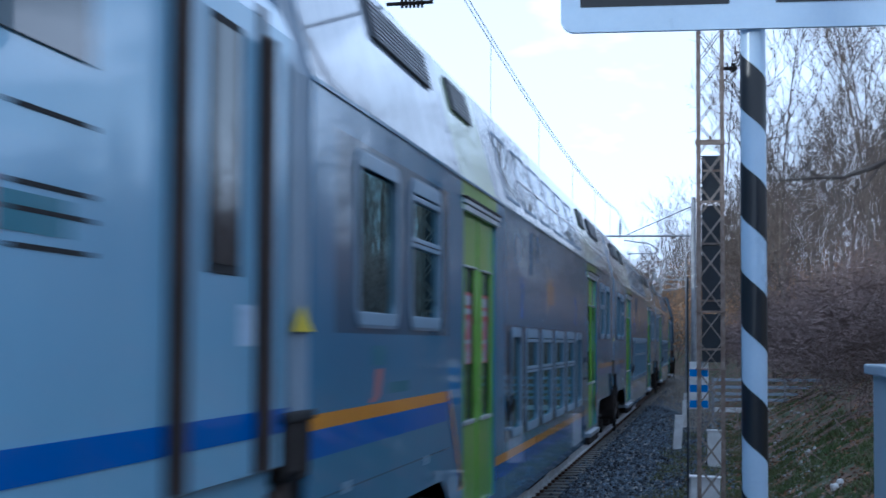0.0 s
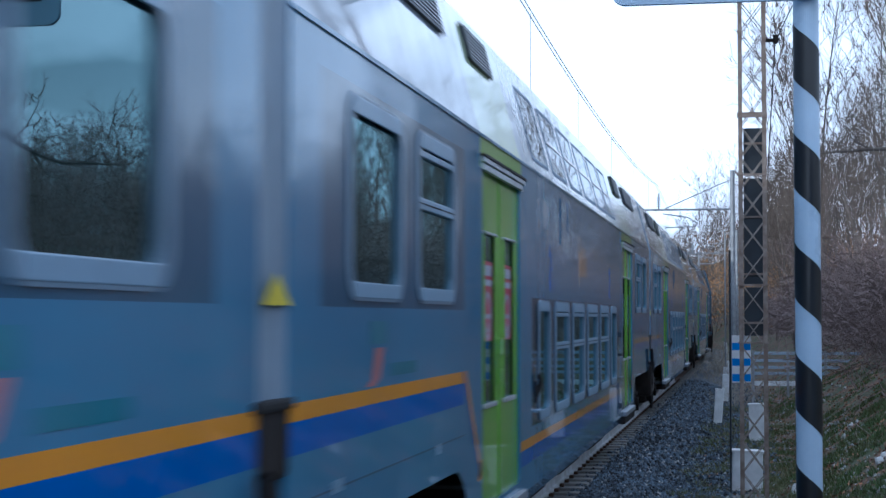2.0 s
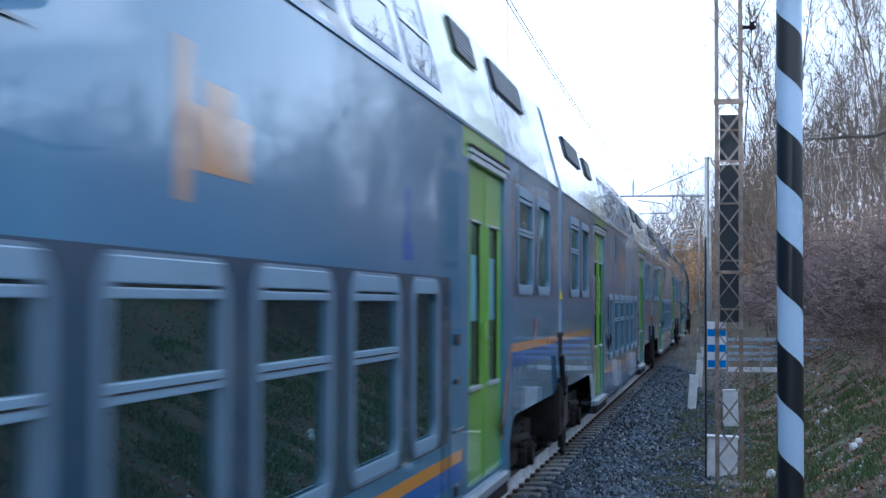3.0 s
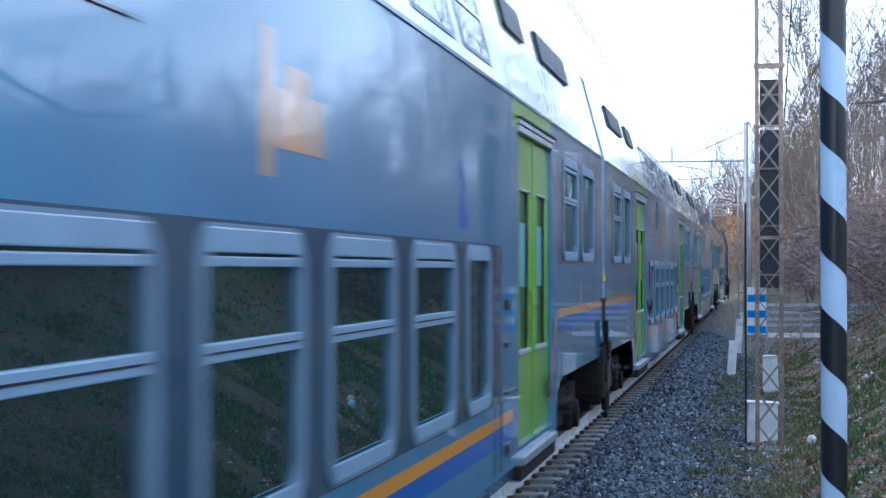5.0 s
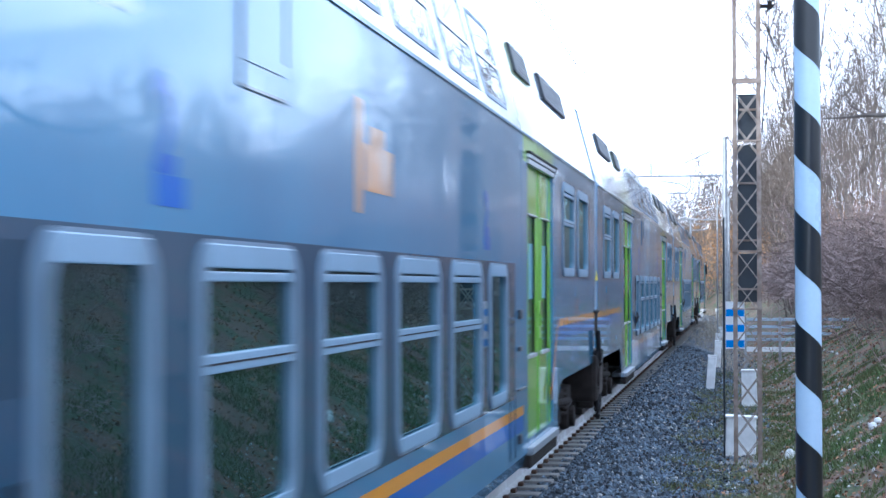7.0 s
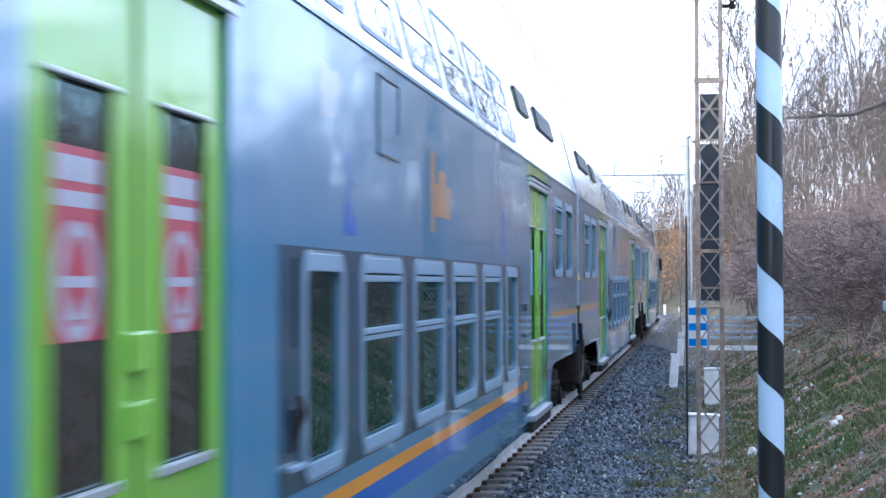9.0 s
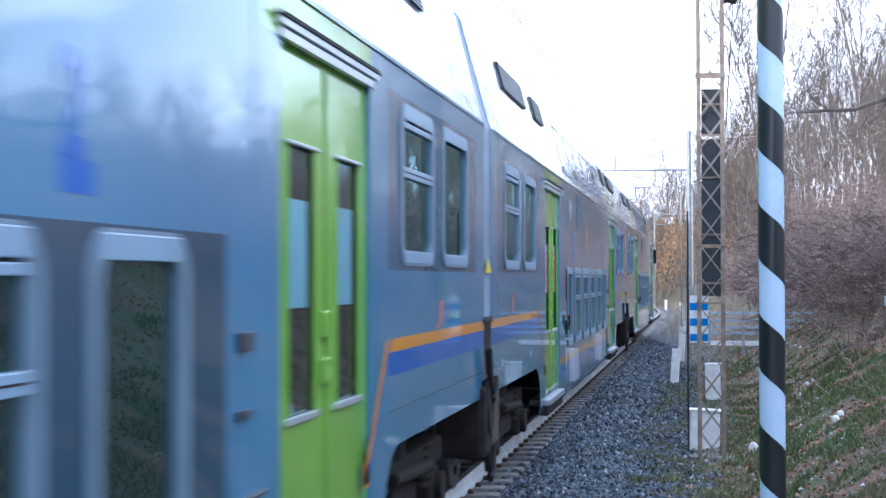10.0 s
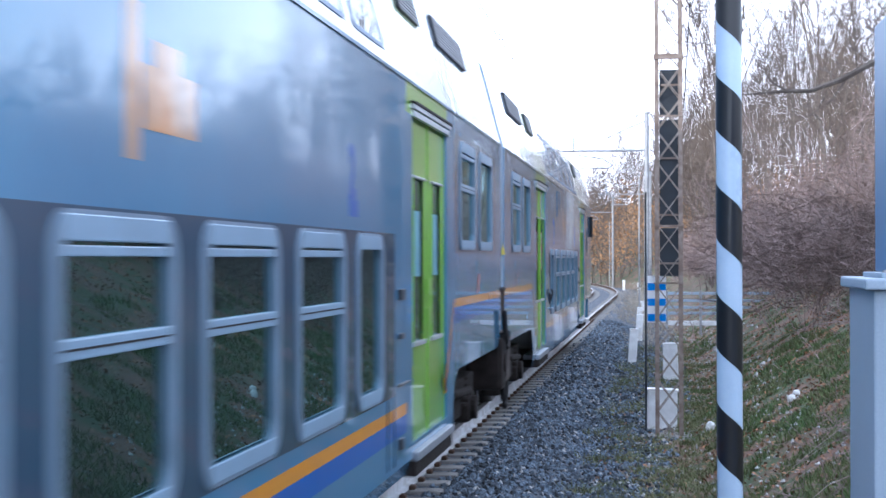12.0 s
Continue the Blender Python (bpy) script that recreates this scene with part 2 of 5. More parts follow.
M_CANE = mat("pale_bramble_cane", (0.34, 0.28, 0.26), rough=0.8, scale=5, var=0.15, second=(0.24, 0.17, 0.16))
M_LITTER = mat("pale_litter", (0.70, 0.71, 0.70), rough=0.7, scale=4, var=0.1)


# ---------- mesh helpers ----------
def box(bm, x0, x1, y0, y1, z0, z1, bevel=0.0):
    r = bmesh.ops.create_cube(bm, size=1)
    for v in r["verts"]:
        v.co = Vector(((x0 + x1) / 2 + v.co.x * (x1 - x0), (y0 + y1) / 2 + v.co.y * (y1 - y0), (z0 + z1) / 2 + v.co.z * (z1 - z0)))
    if bevel:
        es = list({e for v in r["verts"] for e in v.link_edges})
        bmesh.ops.bevel(bm, geom=es, offset=bevel, segments=2, affect="EDGES", profile=0.6)
    return bm


def cyl(bm, a, b, r, n=12, r2=None):
    a, b = Vector(a), Vector(b)
    d = b - a
    m = Matrix.Translation((a + b) / 2) @ d.to_track_quat("Z", "Y").to_matrix().to_4x4()
    bmesh.ops.create_cone(bm, cap_ends=True, segments=n, radius1=r, radius2=r if r2 is None else r2, depth=d.length, matrix=m)
    return bm


def mesh_of(bm, name, mats, smooth=False):
    me = bpy.data.meshes.new(name)
    bm.to_mesh(me)
    bm.free()
    for m in (mats if isinstance(mats, (list, tuple)) else [mats]):
        me.materials.append(m)
    if smooth:
        for q in me.polygons:
            q.use_smooth = True
    return me


def part(name, bm, material, parent, label="", m=None, smooth=False):
    """One mesh object under a thing or a part; bm may be a ready mesh that alike pieces share."""
    me = bm if isinstance(bm, bpy.types.Mesh) else mesh_of(bm, name, material, smooth)
    ob = new(name, me)
    ob.parent = parent
    if m is not None:
        ob.matrix_basis = m
    if label:
        ob["label"] = label
    return ob


def thing(name, bm=None, material=None, label="", category="", group="", kind="", m=None, smooth=False):
    ob = new(name, None if bm is None else (bm if isinstance(bm, bpy.types.Mesh) else mesh_of(bm, name, material, smooth)))
    if m is not None:
        ob.matrix_basis = m
    return tagged(ob, label, category, group, kind)


def B(*a, **k):
    return box(bmesh.new(), *a, **k)


def raw(name, verts, faces, mats, smooth=False):
    me = bpy.data.meshes.new(name)
    me.from_pydata(verts, [], faces)
    for m in (mats if isinstance(mats, (list, tuple)) else [mats]):
        me.materials.append(m)
    if smooth:
        me.polygons.foreach_set("use_smooth", [True] * len(me.polygons))
    return me


def tube(pts, rads, n=4):
    """Vertices and faces of a tapering tube along pts."""
    V, F = [], []
    for i, p in enumerate(pts):
        d = (pts[min(i + 1, len(pts) - 1)] - pts[max(i - 1, 0)]).normalized()
        a = d.orthogonal().normalized()
        b = d.cross(a)
        V += [p + (a * math.cos(2 * math.pi * k / n) + b * math.sin(2 * math.pi * k / n)) * rads[i] for k in range(n)]
    for i in range(len(pts) - 1):
        for k in range(n if n > 2 else 1):
            F.append((i * n + k, i * n + (k + 1) % n, (i + 1) * n + (k + 1) % n, (i + 1) * n + k))
    return V, F


# ---------- the line of the track ----------
XC, BEND, RADIUS = -3.26, 92.0, 330.0


def track(s):
    """Place and heading (left turn positive) at s metres along the line; s equals y on the straight."""
    if s <= BEND:
        return XC, s, 0.0
    a = (s - BEND) / RADIUS
    return XC - RADIUS * (1 - math.cos(a)), BEND + RADIUS * math.sin(a), a


def beside(s, u, z=0.0):
    x, y, a = track(s)
    return Vector((x + u * math.cos(a), y + u * math.sin(a), z))


def step01(a, b, v):
    k = min(1.0, max(0.0, (v - a) / (b - a)))
    return k * k * (3 - 2 * k)


def ground_z(s, u):
    """Height of the ground: ballast bed, cess, the bank on the right, an unseen ridge added on the left as a sun block.
    """
    if abs(u) < 1.55:
        z = -0.20
    elif u >= 0:
        z = -0.20 - 0.26 * step01(1.55, 2.3, u)
    else:
        z = -0.20 - 0.26 * step01(1.55, 2.3, -u)
    n = noise.noise((s * 0.35, u * 0.35, 3.0))
    if u > 3.5:
        foot = 3.75 + 0.25 * noise.noise((s * 0.12, 7.0, 0.0)) + 0.5 * step01(22, 34, s) * (1 - step01(46, 60, s))
        k = max(0.0, u - foot)
        z += min(k, 6.0) * 0.60 + max(0.0, min(k, 30.0) - 6.0) * 0.12 + max(0.0, k - 30) * 0.05
        z += 0.10 * n * min(1.0, k) + 0.5 * min(1.0, k / 8) * noise.noise((s * 0.06, u * 0.06, 1.0))
    if u < -3.2:
        k = -3.2 - u
        z += 0.10 * n * min(1.0, k)
        # added ridge keeps the low sun off the near line, fading by 95 m
        z += 20.0 * step01(10, 60, k) * (1 - step01(35, 95, s)) + 0.25 * min(k, 25) * step01(110, 200, s)
    return z


# ---------- ground ----------
def ground():
    ss = np.unique(np.concatenate([np.linspace(-420, -40, 14), np.linspace(-40, 4, 18), np.linspace(4, 60, 160), np.linspace(60, 140, 80), np.linspace(140, 330, 60), np.linspace(330, 900, 12)]))
    us = np.unique(np.concatenate([np.linspace(-290, -40, 22), np.linspace(-40, -5, 24), np.linspace(-5, 2.4, 38), np.linspace(2.4, 9, 80), np.linspace(9, 45, 34), np.linspace(45, 700, 22)]))
    v = [tuple(beside(min(s, 400), u, ground_z(s, u)) + (Vector((0, 0, 0)) if s <= 400 else Vector((-math.sin(track(400)[2]), math.cos(track(400)[2]), 0)) * (s - 400))) for s in ss for u in us]
    nu = len(us)
    f = [(i * nu + j, i * nu + j + 1, (i + 1) * nu + j + 1, (i + 1) * nu + j) for i in range(len(ss) - 1) for j in range(nu - 1)]
    me = raw("ground", v, f, [M_GROUND_STONE, M_GROUND_EARTH], True)
    for q in me.polygons:
        j = q.index % (nu - 1)
        u = (us[j] + us[j + 1]) / 2
        s = ss[q.index // (nu - 1)]
        edge = 2.9 + 0.4 * step01(20, 40, s) + 0.8 * noise.noise((s * 0.9, u, 5.0))
        q.material_index = 0 if -3.6 < u < edge else 1
    return thing("ground", me, label="grey ballast beside a bank of grass and dead leaves", category="ground", kind="structure")


def stone_mat():
    m = mat("crushed_grey_stone", (0.130, 0.149, 0.182), rough=0.92, scale=1.2, fine=25, var=0.15)
    n, l = m.node_tree.nodes, m.node_tree.links
    vo = n.new("ShaderNodeTexVoronoi")
    vo.inputs["Scale"].default_value = 17
    co = n["Texture Coordinate"]
    l.new(co.outputs["Object"], vo.inputs["Vector"])
    b = n["Principled BSDF"]
    src = b.inputs["Base Color"].links[0].from_socket
    mx2 = n.new("ShaderNodeMixRGB")
    mx2.blend_type, mx2.inputs["Fac"].default_value = "MULTIPLY", 0.955
    rg = n.new("ShaderNodeValToRGB")
    rg.color_ramp.elements[0].color, rg.color_ramp.elements[1].color = (0.35, 0.34, 0.34, 1), (1.3, 1.28, 1.26, 1)
    sep = n.new("ShaderNodeSeparateColor")
    l.new(vo.outputs["Color"], sep.inputs["Color"])
    l.new(sep.outputs["Red"], rg.inputs["Fac"])
    l.new(src, mx2.inputs["Color1"])
    l.new(rg.outputs["Color"], mx2.inputs["Color2"])
    l.new(mx2.outputs["Color"], b.inputs["Base Color"])
    bp = n.new("ShaderNodeBump")
    bp.inputs["Strength"].default_value, bp.inputs["Distance"].default_value, bp.invert = 1.0, 0.05, True
    l.new(vo.outputs["Distance"], bp.inputs["Height"])
    l.new(bp.outputs["Normal"], b.inputs["Normal"])
    return m


M_GROUND_STONE = stone_mat()
M_GROUND_EARTH = mat("leaf_strewn_earth", (0.050, 0.070, 0.026), second=(0.12, 0.066, 0.042), rough=0.95, scale=1.6, fine=22, var=0.22, bump=0.6, spread=(0.42, 0.58))
ground()


# ---------- railway track ----------
def railway():
    base = thing("railway_track", label="steel rails on concrete sleepers in grey ballast", category="railway track", kind="structure")
    prof = [(-0.036, 0.0), (0.036, 0.0), (0.036, -0.035), (0.010, -0.05), (0.010, -0.135), (0.07, -0.150), (0.07, -0.165), (-0.07, -0.165), (-0.07, -0.150), (-0.010, -0.135), (-0.010, -0.05), (-0.036, -0.035)]
    ss = list(np.concatenate([np.linspace(-60, 58, 8), np.linspace(64, BEND, 5), np.linspace(BEND + 4, 330, 70)]))
    for side in (1, -1):
        v = [tuple(beside(s, side * 0.753 + px, pz)) for s in ss for px, pz in prof]
        k = len(prof)
        f = [(i * k + j, i * k + (j + 1) % k, (i + 1) * k + (j + 1) % k, (i + 1) * k + j) for i in range(len(ss) - 1) for j in range(k)]
        me = raw("rail", v, f, [M_RUST, M_RAIL, M_RAILW])
        for q in me.polygons:
            if q.index % k == 0:
                q.material_index = 1
            elif ss[q.index // k] < 55:
                q.material_index = 2
        part("rail", me, None, base, "rusty rail with a bright worn head")
    bm = bmesh.new()
    for x0, x1 in ((-1.15, -0.3), (0.3, 1.15)):
        box(bm, x0, x1, -0.13, 0.13, -0.36, -0.168, 0.02)
    box(bm, -0.31, 0.31, -0.10, 0.10, -0.36, -0.205, 0.015)
    me = mesh_of(bm, "sleeper", M_CONCRETE)
    clip = bmesh.new()
    for x in (-0.753, 0.753):
        for o in (-0.105, 0.105):
            box(clip, x + o - 0.03, x + o + 0.03, -0.06, 0.06, -0.17, -0.125, 0.012)
    clip = mesh_of(clip, "rail_clip", M_RUST)
    for i in range(290):
        s = -22 + 0.6 * i
        x, y, a = track(s)
        sl = part("sleeper", me, None, base, m=pose(x, y, 0.004 * random.random(), 0, 0, math.degrees(a) + random.uniform(-0.4, 0.4)))
        if s < 60:
            part("rail_clip", clip, None, sl)


railway()


def ballast_stones():
    """Loose stones on the bed and the cess, one joined mesh."""
    rng = np.random.default_rng(4)
    oc = np.array([(1, 0, 0), (-1, 0, 0), (0, 1, 0), (0, -1, 0), (0, 0, 1), (0, 0, -1)], float)
    of = np.array([(0, 2, 4), (2, 1, 4), (1, 3, 4), (3, 0, 4), (2, 0, 5), (1, 2, 5), (3, 1, 5), (0, 3, 5)])
    V, F = [], []
    k = 0
    for s0, s1, n, u0, u1 in ((8, 26, 15000, 1.0, 4.0), (26, 60, 11000, 1.0, 4.0), (5, 70, 3000, -0.65, 0.65)):
        for _ in range(n):
            s, u = rng.uniform(s0, s1), rng.uniform(u0, u1)
            if u > 2.7 and rng.random() < (u - 2.6) / (0.9 if s < 26 else 1.3):
                continue
            r = rng.uniform(0.018, 0.046) * (1 if s0 < 20 else 1.25)
            z = ground_z(s, u)
            if abs(u) < 1.17 and ((s + 22) % 0.6 < 0.15 or (s + 22) % 0.6 > 0.45):
                continue
            p = beside(s, u, z + r * 0.25)
            q = Euler(rng.uniform(0, 6.28, 3)).to_matrix()
            o = np.array(q) @ (oc * rng.uniform(0.6, 1.25, (6, 1)) * r).T
            V.append(o.T + np.array(p))
            F.append(of + k)
            k += 6
    me = raw("loose_ballast", np.concatenate(V).tolist(), np.concatenate(F).tolist(), M_BALLAST)
    thing("loose_ballast", me, label="loose grey crushed stones along the track", category="ballast", kind="stuff")


ballast_stones()


# ---------- the train ----------
PITCH, HALF, SEAM, EAVE = 26.4, 1.38, 3.42, 4.43
DOORS = ((5.40, 7.45), (19.20, 21.25))
Z_DOOR, Z_LINTEL = (0.68, 3.18), 3.28
END_WIN = ((1.25, 2.55), (2.95, 4.22))
LOW_WIN = ((8.65, 9.57), (10.0, 11.32), (11.7, 13.02), (13.4, 14.76), (15.17, 16.48), (16.88, 17.84))
UP_WIN = ((8.55, 9.75), (10.2, 11.5), (11.9, 13.2), (13.6, 14.95), (15.35, 16.65), (17.0, 18.1))
PANEL_LOW, PANEL_END = (8.2, 18.36, 1.10, 2.258), (0.75, 4.62, 2.13, 3.24)


def rect_ring(bm, a0, a1, b0, b1, edge, r, depth, n=4, outer=0.0):
    """A frame with rounded inner corners in the y-z plane, facing +x, from x = 0 to depth."""
    def loop(p0, p1, q0, q1, rr):
        out = []
        for cx, cy, st in ((p1 - rr, q1 - rr, 0), (p0 + rr, q1 - rr, 90), (p0 + rr, q0 + rr, 180), (p1 - rr, q0 + rr, 270)):
            for i in range(n + 1):
                t = radians(st + 90 * i / n)
                out.append((cx + rr * math.cos(t), cy + rr * math.sin(t)))
        return out
    o, i_ = loop(a0, a1, b0, b1, outer or r * 0.6), loop(a0 + edge[0], a1 - edge[0], b0 + edge[1], b1 - edge[2], r)
    rings = [[bm.verts.new((x, y, z)) for y, z in lp] for x, lp in ((0, o), (depth, o), (depth, i_), (-0.03, i_))]
    for p, q in zip(rings, rings[1:]):
        for k in range(len(p)):
            bm.faces.new((p[k], p[(k + 1) % len(p)], q[(k + 1) % len(p)], q[k]))
    if outer:
        # flat sheet between the round outer corners and the square cut-out
        sq = loop(a0 - 0.012, a1 + 0.012, b0 - 0.012, b1 + 0.012, 0.004)
        flat = [[bm.verts.new((0.002, y, z)) for y, z in lp] for lp in (sq, o)]
        for k in range(len(o)):
            f = bm.faces.new((flat[0][k], flat[0][(k + 1) % len(o)], flat[1][(k + 1) % len(o)], flat[1][k]))
            f.material_index = 1
    bmesh.ops.recalc_face_normals(bm, faces=bm.faces)
    return bm


def skin(bm, ys, ws, place, holes, paint):
    """A sheet on lines ys by ws, with holes left open; paint gives each cell's material slot."""
    ys, ws = sorted(set(ys)), sorted(set(ws))
    g = [[bm.verts.new(place(y, w)) for w in ws] for y in ys]
    for i in range(len(ys) - 1):
        for j in range(len(ws) - 1):
            y, w = (ys[i] + ys[i + 1]) / 2, (ws[j] + ws[j + 1]) / 2
            if any(a < y < b and c < w < d for a, b, c, d in holes):
                continue
            f = bm.faces.new((g[i][j], g[i + 1][j], g[i + 1][j + 1], g[i][j + 1]))
            f.material_index = paint(y, w)


def slope(y, w, out=0.0):
    """A point on the leaning upper side; w is height."""
    k = (w - SEAM) / (EAVE - SEAM)
    return Vector((HALF - 0.27 * k + out, y, w))


TURN = pose(0, PITCH, 0, 0, 0, 180)
SLOTS = [M_GREY, M_LIGHT, M_DARK, M_GREEN, M_LIME, M_ORANGE, M_BLUE, M_INSIDE, M_PANEL]


def mirror(y):
    return min(y, PITCH - y)


def car_body(length=PITCH, cab=False):
    y0, y1 = 0.22, length - 0.22
    bm = bmesh.new()
    side_holes = [(*d, *Z_DOOR) for d in DOORS]
    side_holes += [(a, b, 2.183, 3.18) for a, b in END_WIN] + [(PITCH - b, PITCH - a, 2.183, 3.18) for a, b in END_WIN if not cab]
    side_holes += [(a, b, 1.135, 2.225) for a, b in LOW_WIN]
    up_holes = [(a, b, 3.56, 4.22) for a, b in UP_WIN]
    ys = [y0, y1, 4.62, PITCH - 4.62, 0.75, 8.2, 18.36, 7.45, 18.9, 5.3, 7.5, 19.1, 21.3] + [q for h in side_holes + up_holes for q in h[:2]] + list(np.linspace(y0, y1, 14))
    if not cab:
        ys += [PITCH - 0.75]
    ys = [y for y in ys if y0 <= y <= y1]
    zs = [1.05, SEAM, 1.485, 1.63, 1.71, 2.13, 3.24, 2.258, 1.10, Z_LINTEL] + [q for h in side_holes for q in h[2:]]
    zs_up = sorted({z for z in zs if z >= 1.05})

    def paint(y, z):
        e = mirror(y)
        if cab and y > 22:
            e = 4.8
        if 5.3 < e < 7.5 and z > Z_LINTEL - 0.09:
            return 3
        if PANEL_LOW[0] < y < PANEL_LOW[1] and PANEL_LOW[2] < z < PANEL_LOW[3]:
            return 2
        if PANEL_END[0] < e < PANEL_END[1] and PANEL_END[2] < z < PANEL_END[3]:
            return 8
        if e < 4.62 and 1.63 < z < 1.71:
            return 5
        if e < 4.62 and 1.485 < z < 1.63:
            return 6
        return 0

    def paint_low(y, z):
        if 7.45 < y < 18.9 and 0.925 < z < 1.01:
            return 5
        if 7.45 < y < 18.9 and 0.79 < z < 0.925:
            return 6
        if PANEL_LOW[0] < y < PANEL_LOW[1] and z > PANEL_LOW[2]:
            return 2
        return 0

    for sg in (1, -1):
        fy = (lambda y: y) if sg == 1 or cab else (lambda y: PITCH - y)
        skin(bm, ys, zs_up, lambda y, z: (sg * HALF, fy(y), z), side_holes, paint)
        low = [y for y in ys if 4.75 <= y <= PITCH - 4.75] + [4.75, PITCH - 4.75]
        skin(bm, low, [0.56, 0.79, 0.925, 1.01, 1.05, 0.68], lambda y, z: (sg * (HALF - 0.0), fy(y), z), side_holes, paint_low)
        skin(bm, low, [0.44, 0.56], lambda y, z: (sg * (HALF - (0.05 if z < 0.5 else 0.0)), fy(y), z), [], lambda y, z: 0)
        # leaning side takes the paler colours that hold the sky's sheen
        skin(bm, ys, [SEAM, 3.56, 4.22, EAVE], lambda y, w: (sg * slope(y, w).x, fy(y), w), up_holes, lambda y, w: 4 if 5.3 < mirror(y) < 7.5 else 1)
        # roof and jambs
        cross = [(1.11, EAVE), (1.02, 4.53), (0.86, 4.60), (0.5, 4.65), (0, 4.67)]
        for (xa, za), (xb, zb) in zip(cross, cross[1:]):
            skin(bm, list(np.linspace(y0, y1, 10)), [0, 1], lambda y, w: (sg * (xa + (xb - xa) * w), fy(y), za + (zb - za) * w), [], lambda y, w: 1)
        for a, b in DOORS:
            for q in (a, b):
                skin(bm, [0, 1], list(Z_DOOR), lambda k, z: (sg * (HALF - 0.07 * k), fy(q), z), [], lambda y, z: 0)
            for z in Z_DOOR:
                skin(bm, [a, b], [0, 1], lambda y, k: (sg * (HALF - 0.07 * k), fy(y), z), [], lambda y, k: 0)
    # ends, closed round the passage
    for y in (y0, y1):
        pts = [(HALF, 1.05), (HALF, SEAM), (1.11, EAVE), (1.02, 4.53), (0.86, 4.60), (0.5, 4.65), (0, 4.67)]
        ring = [(x, y, z) for x, z in pts] + [(-x, y, z) for x, z in reversed(pts[:-1])]
        f = bm.faces.new([bm.verts.new(v) for v in ring])
        f.material_index = 0
    bmesh.ops.remove_doubles(bm, verts=bm.verts, dist=0.0005)
    return mesh_of(bm, "body", SLOTS)


def quad_x(y0, y1, z0, z1, x=HALF + 0.003, t=0.003):
    return B(x - t, x, y0, y1, z0, z1)


def blob(y, z, ry, rz, seed):
    """A flat patch of irregular outline on the coach side."""
    bm = bmesh.new()
    pts = []
    for i in range(40):
        a = 2 * math.pi * i / 40
        k = 0.8 + 0.55 * noise.noise((math.cos(a) * 1.6, math.sin(a) * 1.6, seed * 3.7))
        pts.append(bm.verts.new((HALF + 0.003, y + ry * k * math.cos(a), z + rz * k * math.sin(a))))
    bm.faces.new(pts)
    return bm


def text_mesh(s, size, material):
    cu = bpy.data.curves.new("text", "FONT")
    cu.body, cu.size, cu.extrude, cu.offset = s, size, 0.001, 0.012
    ob = new("text", cu)
    me = bpy.data.meshes.new_from_object(ob.evaluated_get(bpy.context.evaluated_depsgraph_get()))
    bpy.data.objects.remove(ob)
    bpy.data.curves.remove(cu)
    me.materials.clear()
    me.materials.append(material)
    return me


def bogie(parent, yc, axles):
    """Frame, side springs, and two axles that turn."""
    bg = new("bogie")
    bg.parent, bg.location = parent, (0, yc, 0)
    bm = bmesh.new()
    for s in (1, -1):
        box(bm, s * 1.08 - 0.09, s * 1.08 + 0.09, -1.75, 1.75, 0.62, 0.82, 0.03)
        box(bm, s * 1.08 - 0.10, s * 1.08 + 0.10, -0.5, 0.5, 0.42, 0.66, 0.04)
    box(bm, -1.05, 1.05, -0.35, 0.35, 0.5, 0.8, 0.04)
    part("bogie_frame", bm, M_GRIME, bg)
    for s in (1, -1):
        bm = bmesh.new()
        cyl(bm, (s * 0.98, 0, 0.78), (s * 0.98, 0, 1.12), 0.20, 16, 0.22)
        part("air_spring", bm, M_RUBBER, bg)
        for yy in (-1.25, 1.25):
            bm = B(s * 1.06 - 0.12, s * 1.06 + 0.14, yy - 0.2, yy + 0.2, 0.30, 0.62, 0.05)
            cyl(bm, (s * 1.18, yy, 0.46), (s * 1.26, yy, 0.46), 0.13, 14)
            part("axle_box", bm, M_GRIME, bg)
            bm = bmesh.new()
            for i in range(5):
                cyl(bm, (s * 1.1, yy - 0.32, 0.5 + i * 0.07), (s * 1.1, yy - 0.32, 0.53 + i * 0.07), 0.10, 10)
            part("coil_spring", bm, M_GRIME, bg)
        part("damper", cyl(bmesh.new(), (s * 1.24, -0.75, 0.75), (s * 1.24, 0.75, 0.68), 0.045, 10), M_GRIME, bg)
    for yy in (-1.25, 1.25):
        bm = bmesh.new()
        cyl(bm, (-0.9, 0, 0), (0.9, 0, 0), 0.085, 12)
        for s in (1, -1):
            cyl(bm, (s * 0.69, 0, 0), (s * 0.82, 0, 0), 0.46, 28)
            cyl(bm, (s * 0.66, 0, 0), (s * 0.69, 0, 0), 0.485, 28)
            for a in range(6):
                c, q = math.cos(a * 1.047), math.sin(a * 1.047)
                cyl(bm, (s * 0.82, 0.28 * c, 0.28 * q), (s * 0.845, 0.28 * c, 0.28 * q), 0.045, 8)
        axles.append(part("wheelset", bm, M_WHEEL, bg, "worn steel wheels on their axle", pose(0, yy, 0.46)))
    return bg


MESHES = {}


def once(key, make):
    if key not in MESHES:
        MESHES[key] = make()
    return MESHES[key]


